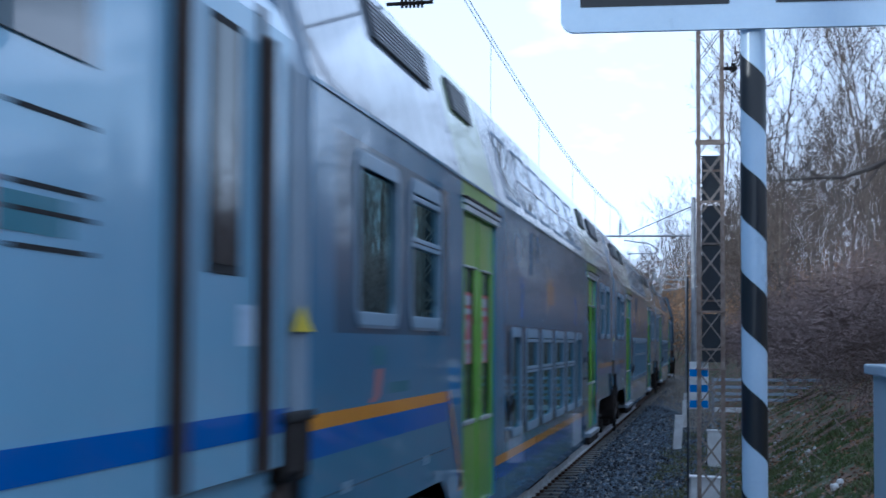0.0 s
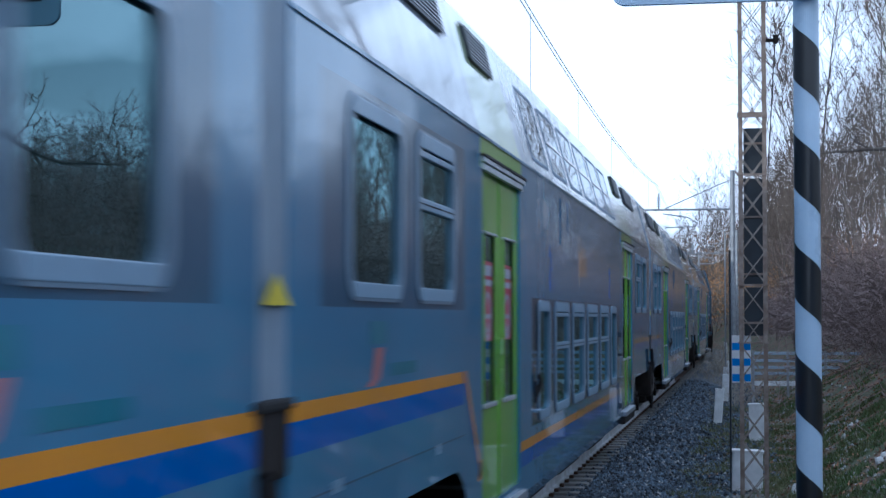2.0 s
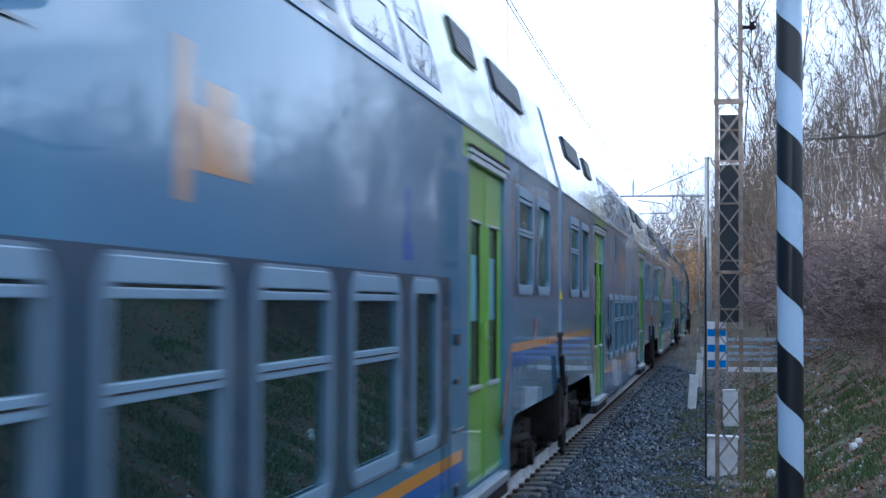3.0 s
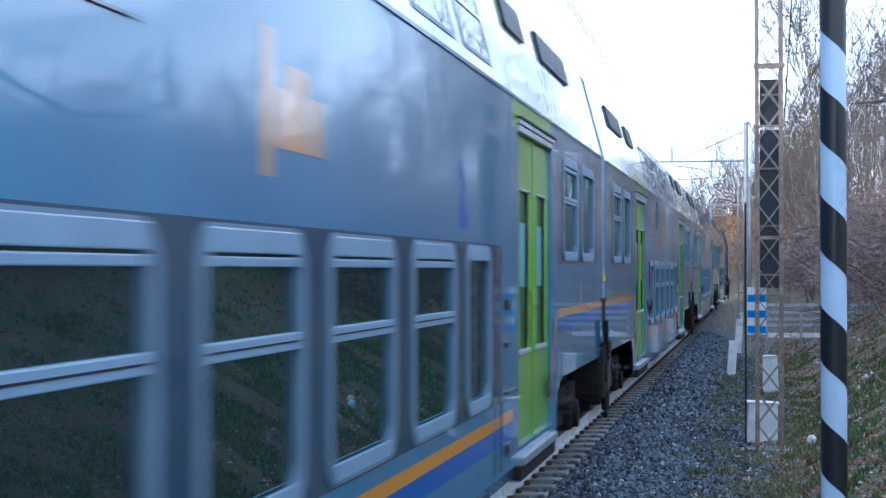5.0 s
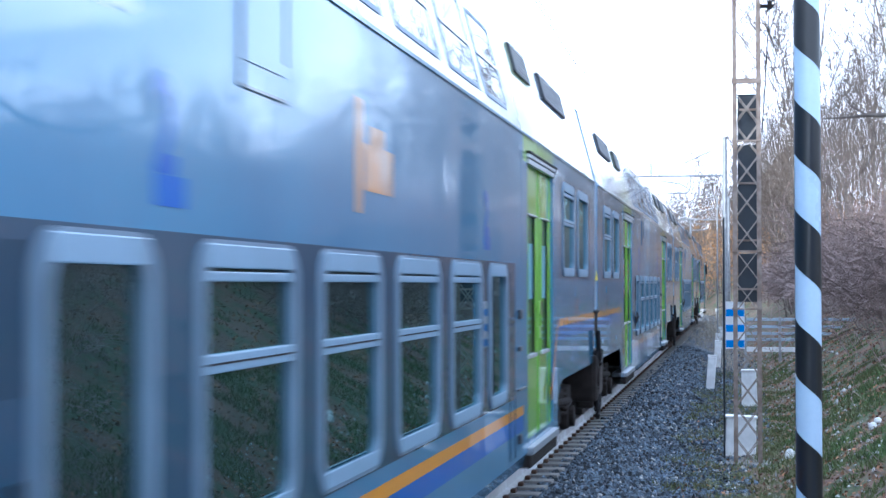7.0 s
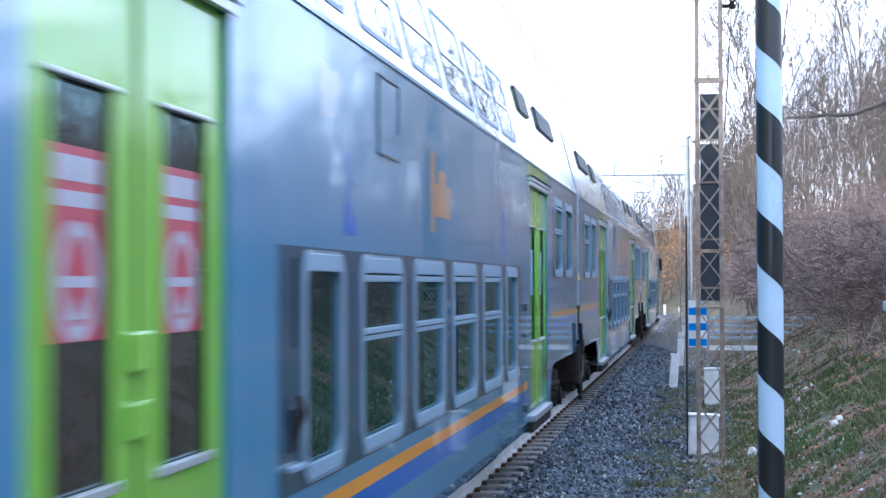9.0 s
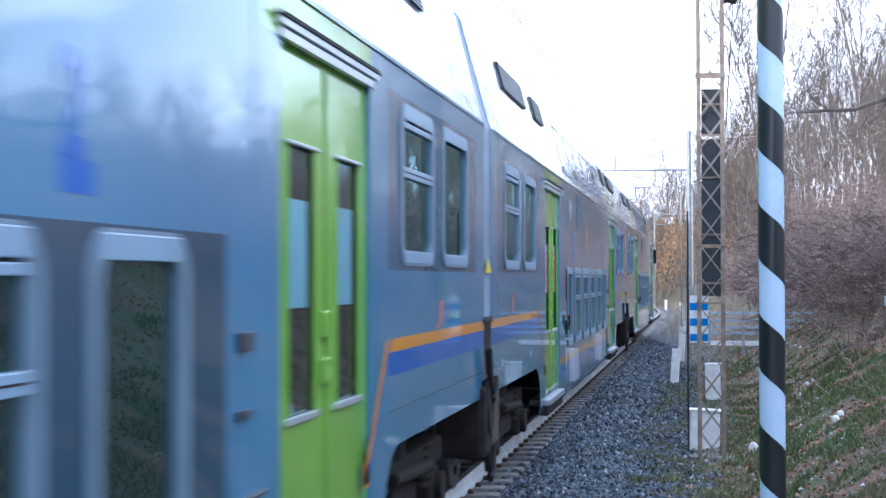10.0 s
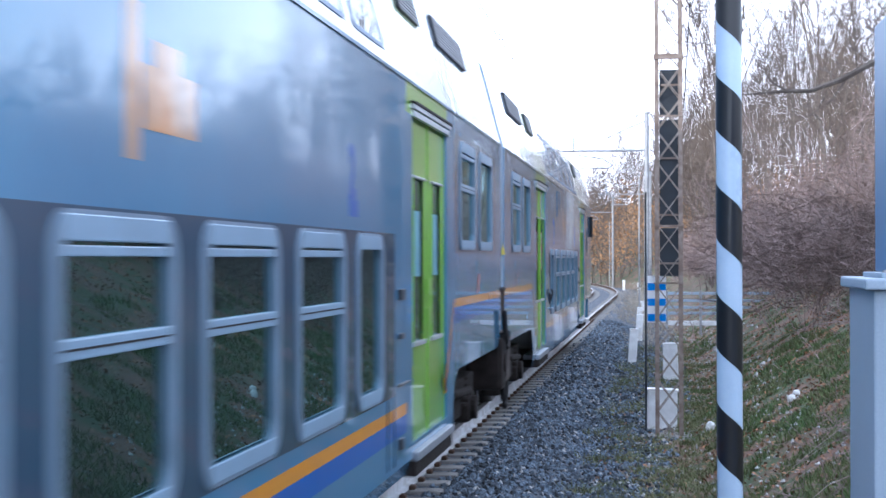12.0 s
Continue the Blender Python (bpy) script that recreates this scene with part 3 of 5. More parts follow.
def window(parent, name, m, y0, y1, z0, z1, split, lean=False):
    """Framed pane; split: height share of the crossbar, or 0."""
    w, h = y1 - y0, z1 - z0

    def make():
        e = (0.035, 0.035, 0.035) if lean else (0.10, 0.085, 0.085)
        bm = rect_ring(bmesh.new(), -0.02, w + 0.02, -0.02, h + 0.02, e, 0.07 if lean else 0.10, 0.006 if lean else 0.012, 4 if lean else 6, 0.0 if lean else 0.17)
        return mesh_of(bm, name, [M_RUBBER_UP, M_LIGHT] if lean else [M_FRAME, M_PANEL if z0 > 2 else M_DARK])
    fr = part(name, once((name, w, h), make), None, parent, m=m)
    part("pane", once(("pane", w, h, lean), lambda: mesh_of(B(-0.004 if lean else -0.022, 0.002 if lean else -0.016, 0.02, w - 0.02, 0.02, h - 0.02), "pane", M_GLASS_UP if lean else M_GLASS)), None, fr, "tinted glass pane")
    if not lean:
        part("bottom_rail", once(("bot", w, h), lambda: mesh_of(B(0.0, 0.016, 0.09, w - 0.09, -0.005, 0.075, 0.006), "bottom_rail", M_BAR)), None, fr)
        part("head_rail", once(("head", w, h), lambda: mesh_of(B(0.0, 0.016, 0.09, w - 0.09, h - 0.085, h + 0.005, 0.006), "head_rail", M_BAR)), None, fr)
    if split and lean:
        part("crossbar", once(("ubar", w, h, split), lambda: mesh_of(B(-0.02, 0.010, 0.03, w - 0.03, h * split - 0.018, h * split + 0.018, 0.006), "crossbar", M_LIGHT)), None, fr)
    elif split:
        part("crossbar", once(("bar", w, h, split), lambda: mesh_of(B(-0.02, 0.010, 0.06, w - 0.06, h * split - 0.035, h * split + 0.035, 0.006), "crossbar", M_BAR)), None, fr)
        part("catch_rail", once(("catch", w, h, split), lambda: mesh_of(B(-0.004, 0.013, 0.08, w - 0.08, h * split - 0.004, h * split + 0.004), "catch_rail", M_RUBBER)), None, fr)
        part("top_light_rail", once(("top", w, h), lambda: mesh_of(B(-0.02, 0.008, 0.08, w - 0.08, h - 0.135, h - 0.097, 0.006), "top_light_rail", M_BAR)), None, fr)
    return fr


def door(parent, m, poster):
    """Twin-leaf green door in its recess with lintel and step."""
    w = DOORS[0][1] - DOORS[0][0]
    lw = w / 2 - 0.008
    z0, z1 = Z_DOOR
    dr = new("double_door")
    dr.parent, dr.matrix_basis = parent, m
    g0, g1 = 1.43, 2.71
    for i in (0, 1):
        y = i * (lw + 0.016)
        ga, gb = y + 0.25, y + lw - 0.24
        def leaf():
            bm = bmesh.new()
            skin(bm, [y, ga, gb, y + lw], [z0, g0, g1, z1], lambda a, b: (-0.035, a, b), [(ga, gb, g0, g1)], lambda a, b: 0)
            for ya, yb, za, zb in ((ga - 0.03, ga, g0, g1), (gb, gb + 0.03, g0, g1)):
                box(bm, -0.035, -0.022, ya, yb, za, zb, 0.004)
            for q in (y + 0.012, y + lw - 0.022):
                box(bm, -0.034, -0.026, q, q + 0.010, z0, z1)
            return mesh_of(bm, "door_leaf", M_GREEN)
        lf = part("door_leaf", once(("leaf", i), leaf), None, dr)
        part("pane", once(("dpane", i), lambda: mesh_of(B(-0.052, -0.046, ga, gb, g0, g1), "pane", M_GLASS_DOOR)), None, lf, "dark door glass")
        part("pane_sill", once(("dsill", i), lambda: mesh_of(B(-0.04, -0.008, ga - 0.04, gb + 0.04, g0 - 0.035, g0, 0.006), "pane_sill", M_ALU)), None, lf)
        part("pane_head", once(("dhead", i), lambda: mesh_of(B(-0.04, -0.008, ga - 0.04, gb + 0.04, g1, g1 + 0.02, 0.006), "pane_head", M_ALU)), None, lf)
        if poster == "red":
            part("poster", once(("pr", i), lambda: mesh_of(B(-0.046, -0.043, ga + 0.05, gb - 0.05, 1.90, 2.51), "poster", M_STICK_R)), None, lf, "red notice stuck on the glass")
            def marks():
                bm = bmesh.new()
                for k, (za, zb) in enumerate(((2.40, 2.48), (2.32, 2.37))):
                    box(bm, -0.043, -0.0415, ga + 0.08, gb - 0.08, za, zb)
                yc, zc = (ga + gb) / 2, 2.09
                rings = [[bm.verts.new((-0.0415, yc + ry * math.cos(k * math.pi / 14), zc + rz * math.sin(k * math.pi / 14))) for k in range(28)] for ry, rz in ((0.185, 0.19), (0.125, 0.145))]
                for k in range(28):
                    bm.faces.new((rings[0][k], rings[0][(k + 1) % 28], rings[1][(k + 1) % 28], rings[1][k]))
                box(bm, -0.043, -0.0415, yc - 0.12, yc + 0.12, zc - 0.02, zc + 0.015)
                bm.faces.new([bm.verts.new((-0.0415, yc + a, zc + b)) for a, b in ((-0.07, -0.12), (0.07, -0.12), (0.0, -0.04))])
                return mesh_of(bm, "poster_print", M_STICK_W)
            part("poster_print", once(("prm", i), marks), None, lf, "pale print bars and disc")
        else:
            part("poster", once(("pb", i), lambda: mesh_of(B(-0.046, -0.043, ga + 0.09, gb - 0.09, 1.94, 2.46), "poster", M_STICK_B)), None, lf, "pale blue sheet behind the glass")
    part("centre_seal", once("seal", lambda: mesh_of(B(-0.045, -0.030, lw - 0.004, lw + 0.020, z0, z1), "centre_seal", M_RUBBER)), None, dr)
    for za, zb in ((1.55, 1.68), (1.78, 1.92)):
        part("door_handle", once(("handle", za), lambda: mesh_of(B(-0.03, -0.005, lw - 0.10, lw + 0.10, za, zb, 0.012), "door_handle", M_GREEN)), None, dr)
    part("lintel", once("lintel", lambda: mesh_of(box(B(-0.01, 0.030, -0.06, w + 0.08, 3.225, 3.262, 0.004), -0.01, 0.02, -0.02, w + 0.02, 3.17, 3.215, 0.004), "lintel", M_ALU)), None, dr, "silver rain gutter")
    part("lintel_gap", once("lgap", lambda: mesh_of(B(-0.01, 0.040, -0.08, w + 0.12, 3.262, 3.282), "lintel_gap", M_RUBBER)), None, dr)
    part("step", once("step", lambda: mesh_of(B(-0.2, 0.055, -0.02, w + 0.05, 0.54, 0.61, 0.012), "step", M_STEPM)), None, dr, "pale metal folding step")
    part("step_edge", once("stepe", lambda: mesh_of(B(-0.2, 0.03, -0.04, w + 0.08, 0.42, 0.54, 0.01), "step_edge", M_GRIME)), None, dr)
    return dr


def louvre(parent, m, y0, y1):
    def make(k):
        def f():
            bm = bmesh.new()
            if k == "tray":
                for ya, yb, za, zb in ((y0, y1, 4.05, 4.075), (y0, y1, 4.305, 4.33), (y0, y0 + 0.03, 4.05, 4.33), (y1 - 0.03, y1, 4.05, 4.33)):
                    box(bm, -0.03, 0.015, ya, yb, za, zb)
                box(bm, -0.03, -0.02, y0, y1, 4.05, 4.33)
            else:
                box(bm, -0.02, 0.018, y0 + 0.03, y1 - 0.03, 4.082, 4.096)
            for v in bm.verts:
                v.co = slope(v.co.y, v.co.z, v.co.x + 0.012)
            return mesh_of(bm, k, M_VENT if k == "tray" else M_GALV)
        return f
    vt = part("louvre_vent", once(("tray", y0), make("tray")), None, parent, "dark slatted roof vent", m)
    for i in range(7):
        z = 4.09 + 0.035 * i
        part("slat", once(("slat", y0), make("slat")), None, vt, m=pose(-0.2673 * 0.035 * i, 0, 0.035 * i))


def side_fittings(car, m, front, cab=False, swap=False):
    """All that one side of a coach carries; m puts it on either side."""
    for i, (a, b) in enumerate(END_WIN):
        window(car, "window_frame", m @ pose(HALF, a, 2.183), a, b, 2.183, 3.18, 0.58 if i == (1 if swap else 0) else 0)
        if not cab:
            window(car, "window_frame", m @ pose(HALF, PITCH - b, 2.183), PITCH - b, PITCH - a, 2.183, 3.18, 0.58 if i == 1 else 0)
    for i, (a, b) in enumerate(LOW_WIN):
        window(car, "window_frame", m @ pose(HALF, a, 1.135), a, b, 1.135, 2.225, 0.60 if 0 < i < 5 else 0)
    lean = -math.degrees(math.atan2(0.27, EAVE - SEAM))
    for i, (a, b) in enumerate(UP_WIN):
        h = 0.66 / math.cos(radians(lean))
        p = slope(a, 3.56)
        window(car, "upper_window_frame", m @ pose(p.x, a, 3.56, 0, lean, 0), a, b, 0, h, 0.5 if 0 < i else 0, True)
    door(car, m @ pose(HALF, DOORS[0][0], 0), "red")
    door(car, m @ pose(HALF, DOORS[1][0], 0), "blue")
    louvre(car, m, 2.45, 4.65)
    louvre(car, m, 5.75, 6.85)
    louvre(car, m, 19.5, 20.6)
    if not cab:
        louvre(car, m, 21.75, 23.95)
    # slanted ends of the two-colour band
    def slant(dx, flip_):
        bm = bmesh.new()
        y_a, y_b = 4.60, 5.30
        pts = [(y_a + dx[0], 1.71), (y_a + dx[1], 1.71), (y_b + dx[1], 0.92), (y_b + dx[0], 0.92)]
        bm.faces.new([bm.verts.new((HALF + 0.003, (PITCH - y) if flip_ else y, z)) for y, z in pts])
        return bm
    for fl in ((False, True) if not cab else (False,)):
        part("slanted_band", once(("so", fl), lambda: mesh_of(slant((0.0, 0.10), fl), "slanted_band", M_ORANGE)), None, car, "orange slanted band", m)
        part("slanted_band", once(("sb", fl), lambda: mesh_of(slant((-0.06, 0.0), fl), "slanted_band", M_BLUE)), None, car, "blue slanted band", m)
    # marks
    part("class_number", once("two", lambda: text_mesh("2", 0.46, M_BLUE)), None, car, "blue class number 2", m @ pose(HALF + 0.003, 9.56, 2.46, 90, 0, 90))
    part("number_block", once("twob", lambda: mesh_of(quad_x(9.58, 9.88, 2.34, 2.446), "number_block", M_BLUE)), None, car, m=m)
    part("class_number", once("two", None), None, car, "blue class number 2", m @ pose(HALF + 0.003, 16.62, 2.46, 90, 0, 90))
    part("number_block", once("twoc", lambda: mesh_of(quad_x(16.64, 16.92, 2.34, 2.446), "number_block", M_BLUE)), None, car, m=m)
    def mark():
        bm = bmesh.new()
        for a, b, c, d in ((12.42, 12.58, 2.44, 3.02), (12.62, 13.32, 2.56, 2.80), (12.75, 13.1, 2.80, 2.90)):
            box(bm, HALF + 0.001, HALF + 0.003, a, b, c, d)
        return mesh_of(bm, "faded_mark", M_RUSTY)
    part("faded_mark", once("res", mark), None, car, "faded orange painted mark", m)
    part("colour_residue", once("res3", lambda: mesh_of(blob(9.2, 3.08, 0.3, 0.2, 3), "colour_residue", M_STAIN)), None, car, "pale blue paint patch", m)
    # lever and its guard on the dark panel, and the slot under its other end
    def lever():
        bm = box(bmesh.new(), HALF, HALF + 0.015, 8.42, 8.53, 1.30, 1.50, 0.006)
        cyl(bm, (HALF + 0.01, 8.46, 1.36), (HALF + 0.045, 8.50, 1.48), 0.018, 10)
        cyl(bm, (HALF + 0.045, 8.50, 1.48), (HALF + 0.03, 8.48, 1.56), 0.016, 10)
        return mesh_of(bm, "lever", M_RUBBER)
    part("lever", once("lever", lever), None, car, "black emergency lever", m)
    part("lever_guard", once("guard", lambda: mesh_of(B(HALF, HALF + 0.045, 8.34, 8.58, 1.215, 1.24, 0.008), "lever_guard", M_BAR)), None, car, m=m)
    part("hatch_edge", once("hatch", lambda: mesh_of(box(B(HALF, HALF + 0.006, 18.02, 18.05, 0.60, 1.10), HALF, HALF + 0.006, 18.30, 18.33, 0.60, 1.10), "hatch_edge", M_DARK)), None, car, m=m)
    part("panel_slit", once("slit", lambda: mesh_of(B(HALF, HALF + 0.008, 8.50, 8.53, 1.78, 2.20), "panel_slit", M_RUBBER)), None, car, m=m)
    bm = bmesh.new()
    for a, b, c, d in ((10.5, 10.515, 2.84, 3.32), (10.5, 11.15, 2.84, 2.852), (10.5, 11.15, 3.31, 3.32), (11.14, 11.15, 3.0, 3.32)):
        box(bm, HALF, HALF + 0.012, a, b, c, d)
    part("destination_frame", once("dest", lambda: mesh_of(bm, "destination_frame", M_DARK)), None, car, "black framed display", m)
    part("display_pane", once("destp", lambda: mesh_of(quad_x(10.54, 11.11, 2.95, 3.29, HALF + 0.006), "display_pane", M_GREY)), None, car, m=m)
    # company emblem as plain shapes
    def emblem():
        bm = bmesh.new()
        box(bm, HALF + 0.001, HALF + 0.003, 1.75, 2.15, 1.94, 2.06)
        box(bm, HALF + 0.001, HALF + 0.003, 2.25, 2.95, 1.76, 1.83)
        return mesh_of(bm, "emblem", M_TEAL)
    def emblem_r():
        bm = bmesh.new()
        pts = [(1.86, 1.92), (2.08, 1.92), (1.98, 1.76), (1.86, 1.72), (1.66, 1.725), (1.80, 1.76)]
        bm.faces.new([bm.verts.new((HALF + 0.003, y, z)) for y, z in pts])
        return mesh_of(bm, "emblem", M_RED)
    for off in ((0.0, 21.85) if not cab else (0.0,)):
        part("emblem", once("emt", emblem), None, car, "faded teal emblem blocks", m @ pose(0, off, 0))
        part("emblem", once("emr", emblem_r), None, car, "faded red emblem stroke", m @ pose(0, off, 0))
    def tri():
        bm = bmesh.new()
        bm.faces.new([bm.verts.new((HALF + 0.004, y, z)) for y, z in ((-0.17, 2.13), (0.25, 2.13), (0.04, 2.265))])
        return mesh_of(bm, "warning_triangle", M_YELLOW)
    part("warning_triangle", once("tri", tri), None, car, "yellow warning triangle", m)
    for fl in ((False, True) if not cab else (False,)):
        ya, yb = (PITCH - 4.6, PITCH - 0.3) if fl else (0.3, 4.6)
        part("skirt_joint", once(("sj", fl), lambda: mesh_of(quad_x(ya, yb, 1.268, 1.277, HALF + 0.002), "skirt_joint", M_PANEL)), None, car, m=m)
        yc = PITCH - 5.36 if fl else 5.22
        part("band_foot", once(("bf", fl), lambda: mesh_of(quad_x(yc, yc + 0.14, 0.90, 1.04), "band_foot", M_ORANGE)), None, car, "orange foot of the slanted band", m)
    # rounded corner plates where the low skirt meets the bogie openings
    def corner():
        bm = bmesh.new()
        pts = [(4.75, 1.05), (4.25, 1.05)] + [(4.25 + 0.5 * math.sin(a), 1.05 - 0.42 * (1 - math.cos(a))) for a in np.linspace(0.25, math.pi / 2, 6)]
        bm.faces.new([bm.verts.new((HALF, y, z)) for y, z in pts])
        return mesh_of(bm, "skirt_corner", M_GREY)
    part("skirt_corner", once("corner", corner), None, car, m=m)
    def corner2():
        bm = bmesh.new()
        pts = [(4.75, 1.05), (4.25, 1.05)] + [(4.25 + 0.5 * math.sin(a), 1.05 - 0.42 * (1 - math.cos(a))) for a in np.linspace(0.25, math.pi / 2, 6)]
        bm.faces.new([bm.verts.new((HALF, PITCH - y, z)) for y, z in pts])
        return mesh_of(bm, "skirt_corner", M_GREY)
    part("skirt_corner", once("corner2", corner2), None, car, m=m)
    # hatches and data plates low on the side
    for a, b, c, d in ((1.0, 1.16, 1.25, 1.31), (3.6, 3.72, 1.22, 1.28)):
        part("data_plate", once(("plate", a), lambda: mesh_of(quad_x(a, b, c, d), "data_plate", M_BAR)), None, car, "small white data plate", m)
    for a, b, c, d in ((18.5, 18.68, 1.78, 1.86), (18.45, 18.9, 1.16, 1.175), (18.5, 18.62, 0.70, 0.78), (18.5, 18.64, 1.50, 1.54)):
        part("release_handle", once(("hh", c), lambda: mesh_of(B(HALF, HALF + 0.03, a, b, c, d, 0.006), "release_handle", M_VENT)), None, car, "dark door release grip", m)
    # panel joints along the side
    bm = bmesh.new()
    for y in (5.15, 7.75, 18.75, 21.4):
        box(bm, HALF + 0.0005, HALF + 0.002, y, y + 0.010, 1.16, SEAM)
    box(bm, HALF, HALF + 0.012, 0.25, PITCH - 0.25, SEAM - 0.012, SEAM + 0.012)
    part("panel_joint", once("joint", lambda: mesh_of(bm, "panel_joint", M_GREY)), None, car, m=m)


AXLES = []


def interior(car, y1):
    """Decks and cross walls, seen dimly through the glass."""
    for ya, yb, z in ((0.25, 7.55, 1.16), (18.85, y1 - 0.25, 1.16), (7.65, 18.75, 0.58), (7.65, 18.75, 2.38), (0.25, 7.55, 3.36), (18.85, y1 - 0.25, 3.36)):
        part("deck", once(("deck", ya, yb, z), lambda: mesh_of(B(-1.3, 1.3, ya, yb, z, z + 0.03), "deck", M_INSIDE)), None, car)
    for ya in (7.58, 18.79, 5.0, 21.5):
        part("cross_wall", once(("wall", ya), lambda: mesh_of(B(-1.3, 0.9, ya, ya + 0.03, 1.2, 3.34), "cross_wall", M_INSIDE)), None, car)


def coach(cab=False, swap=False):
    car = thing("double_deck_coach", label="grey double-deck coach with lime doors, moving along the track", category="train coach", group="coaches of the train")
    mine = []
    part("body", car_body(25.3 if cab else PITCH, cab), None, car)
    interior(car, 25.3 if cab else PITCH)
    side_fittings(car, Matrix(), True, cab, swap)
    if not cab:
        side_fittings(car, TURN, False, False, swap)
    for yc in (3.0, PITCH - 3.0 - (0.9 if cab else 0)):
        bogie(car, yc, mine)
    # bellows and couplings at the near end, gap dressing
    bellows = part("bellows", box(bmesh.new(), -0.92, 0.92, -0.22, 0.22, 1.2, 3.68, 0.01), M_RUBBER, car, "black gangway bellows")
    for i in range(7):
        part("fold", box(bmesh.new(), -0.95, 0.95, -0.22 + 0.06 * i, -0.185 + 0.06 * i, 1.2, 3.7, 0.01), M_RUBBER, bellows)
    for s in (1, -1):
        bm = bmesh.new()
        prof = [(1.372, 1.74), (1.372, 3.42), (1.103, 4.42), (1.012, 4.52), (0.855, 4.59)]
        g = [[bm.verts.new((s * (x - d), y, z)) for x, z in prof] for y, d in ((-0.22, 0.0), (-0.08, 0.02), (0.08, 0.02), (0.22, 0.0))]
        for p, q in zip(g, g[1:]):
            for i in range(len(prof) - 1):
                bm.faces.new((p[i], q[i], q[i + 1], p[i + 1]))
        part("gap_cover", bm, M_BELLOWS, car, "grey rubber gap cover")
        bm = box(bmesh.new(), s * 1.27 - 0.12, s * 1.27 + 0.11, -0.27, 0.27, 1.40, 1.73, 0.03)
        part("coupling_box", bm, M_GRIME, car, "grimy dark connector box")
        part("box_cap", B(s * 1.27 - 0.12, s * 1.27 + 0.125, -0.29, 0.29, 1.69, 1.74, 0.015), M_RUBBER, car)
        bm = box(bmesh.new(), s * 1.24 - 0.10, s * 1.24 + 0.10, -0.20, 0.26, 1.18, 1.42, 0.03)
        cyl(bm, (s * 1.24, -0.30, 1.30), (s * 1.24, -0.19, 1.30), 0.09, 14)
        part("connector_head", bm, M_SEAM, car, "rust-brown connector head")
        bm = box(bmesh.new(), s * 1.22 - 0.21, s * 1.22 + 0.21, -0.06, 0.46, 0.60, 1.22, 0.05)
        part("end_cabinet", bm, M_DUSTY, car, "dusty grey-brown end box")
        bm = box(bmesh.new(), s * 1.21 - 0.22, s * 1.21 + 0.22, -0.54, -0.07, 0.54, 1.16, 0.06)
        cyl(bm, (s * 1.40, -0.28, 0.86), (s * 1.45, -0.28, 0.86), 0.12, 16)
        part("buffer_housing", bm, M_GRIME, car)
        for k, (ya, yb, za, zb, dip) in enumerate(((-0.30, 0.14, 1.46, 1.20, 0.30), (-0.40, 0.02, 1.20, 1.05, 0.42), (-0.16, 0.34, 0.66, 0.62, 0.34))):
            pts = [Vector((s * (1.43 - 0.02 * k), ya + (yb - ya) * q, za + (zb - za) * q - 4 * dip * q * (1 - q))) for q in np.linspace(0, 1, 9)]
            v, f = tube(pts, [0.032] * 9, 8)
            part("hose", raw("hose", v, f, M_RUBBER, True), None, car, "black jumper hose")
        part("buffer", cyl(bmesh.new(), (s * 0.75, -0.24, 1.03), (s * 0.75, 0.24, 1.03), 0.10, 14), M_GRIME, car)
    part("drawbar", B(-0.2, 0.2, -0.25, 0.25, 0.85, 1.1), M_GRIME, car)
    for y in (8.5, 12.0, 15.5):
        part("underfloor_case", B(-1.2, 1.2, y, y + 2.2, 0.30, 0.56, 0.03), M_GRIME, car)
    # seat rows, each seen as dark shapes through the glass
    def seat():
        bm = box(bmesh.new(), -0.42, 0.42, 0, 0.12, 0.3, 1.15, 0.03)
        return mesh_of(box(bm, -0.42, 0.42, 0.1, 0.5, 0.3, 0.45, 0.02), "seat", M_SEAT)
    for z in (0.61, 2.41):
        for y in np.arange(8.4, 18.2, 1.7):
            for s in (1, -1):
                for q, a in ((y, 0), (y + 1.5, 180)):
                    part("seat", once("seat", seat), None, car, m=pose(s * 0.83, q, z, 0, 0, a))
    if cab:
        # closed cab door and rear light cluster of the last coach
        door_ = B(HALF - 0.01, HALF + 0.006, 22.3, 22.95, 1.15, 3.05, 0.004)
        part("crew_door", door_, M_DARK, car, "dark crew door")
        part("crew_door_glass", B(HALF + 0.006, HALF + 0.01, 22.42, 22.83, 2.25, 2.85), M_BOARD, car)
        part("mirror_housing", B(HALF, HALF + 0.07, 24.62, 24.72, 2.65, 3.2, 0.02), M_RUBBER, car)
        part("rear_buffer", cyl(bmesh.new(), (0.9, 25.0, 1.03), (0.9, 25.6, 1.03), 0.2, 16), M_GRIME, car)
        part("rear_buffer", cyl(bmesh.new(), (-0.9, 25.0, 1.03), (-0.9, 25.6, 1.03), 0.2, 16), M_GRIME, car)
        part("rear_skirt", B(-1.33, 1.33, 24.4, 25.1, 0.5, 1.16, 0.03), M_GREY, car)
    AXLES.append(mine)
    return car


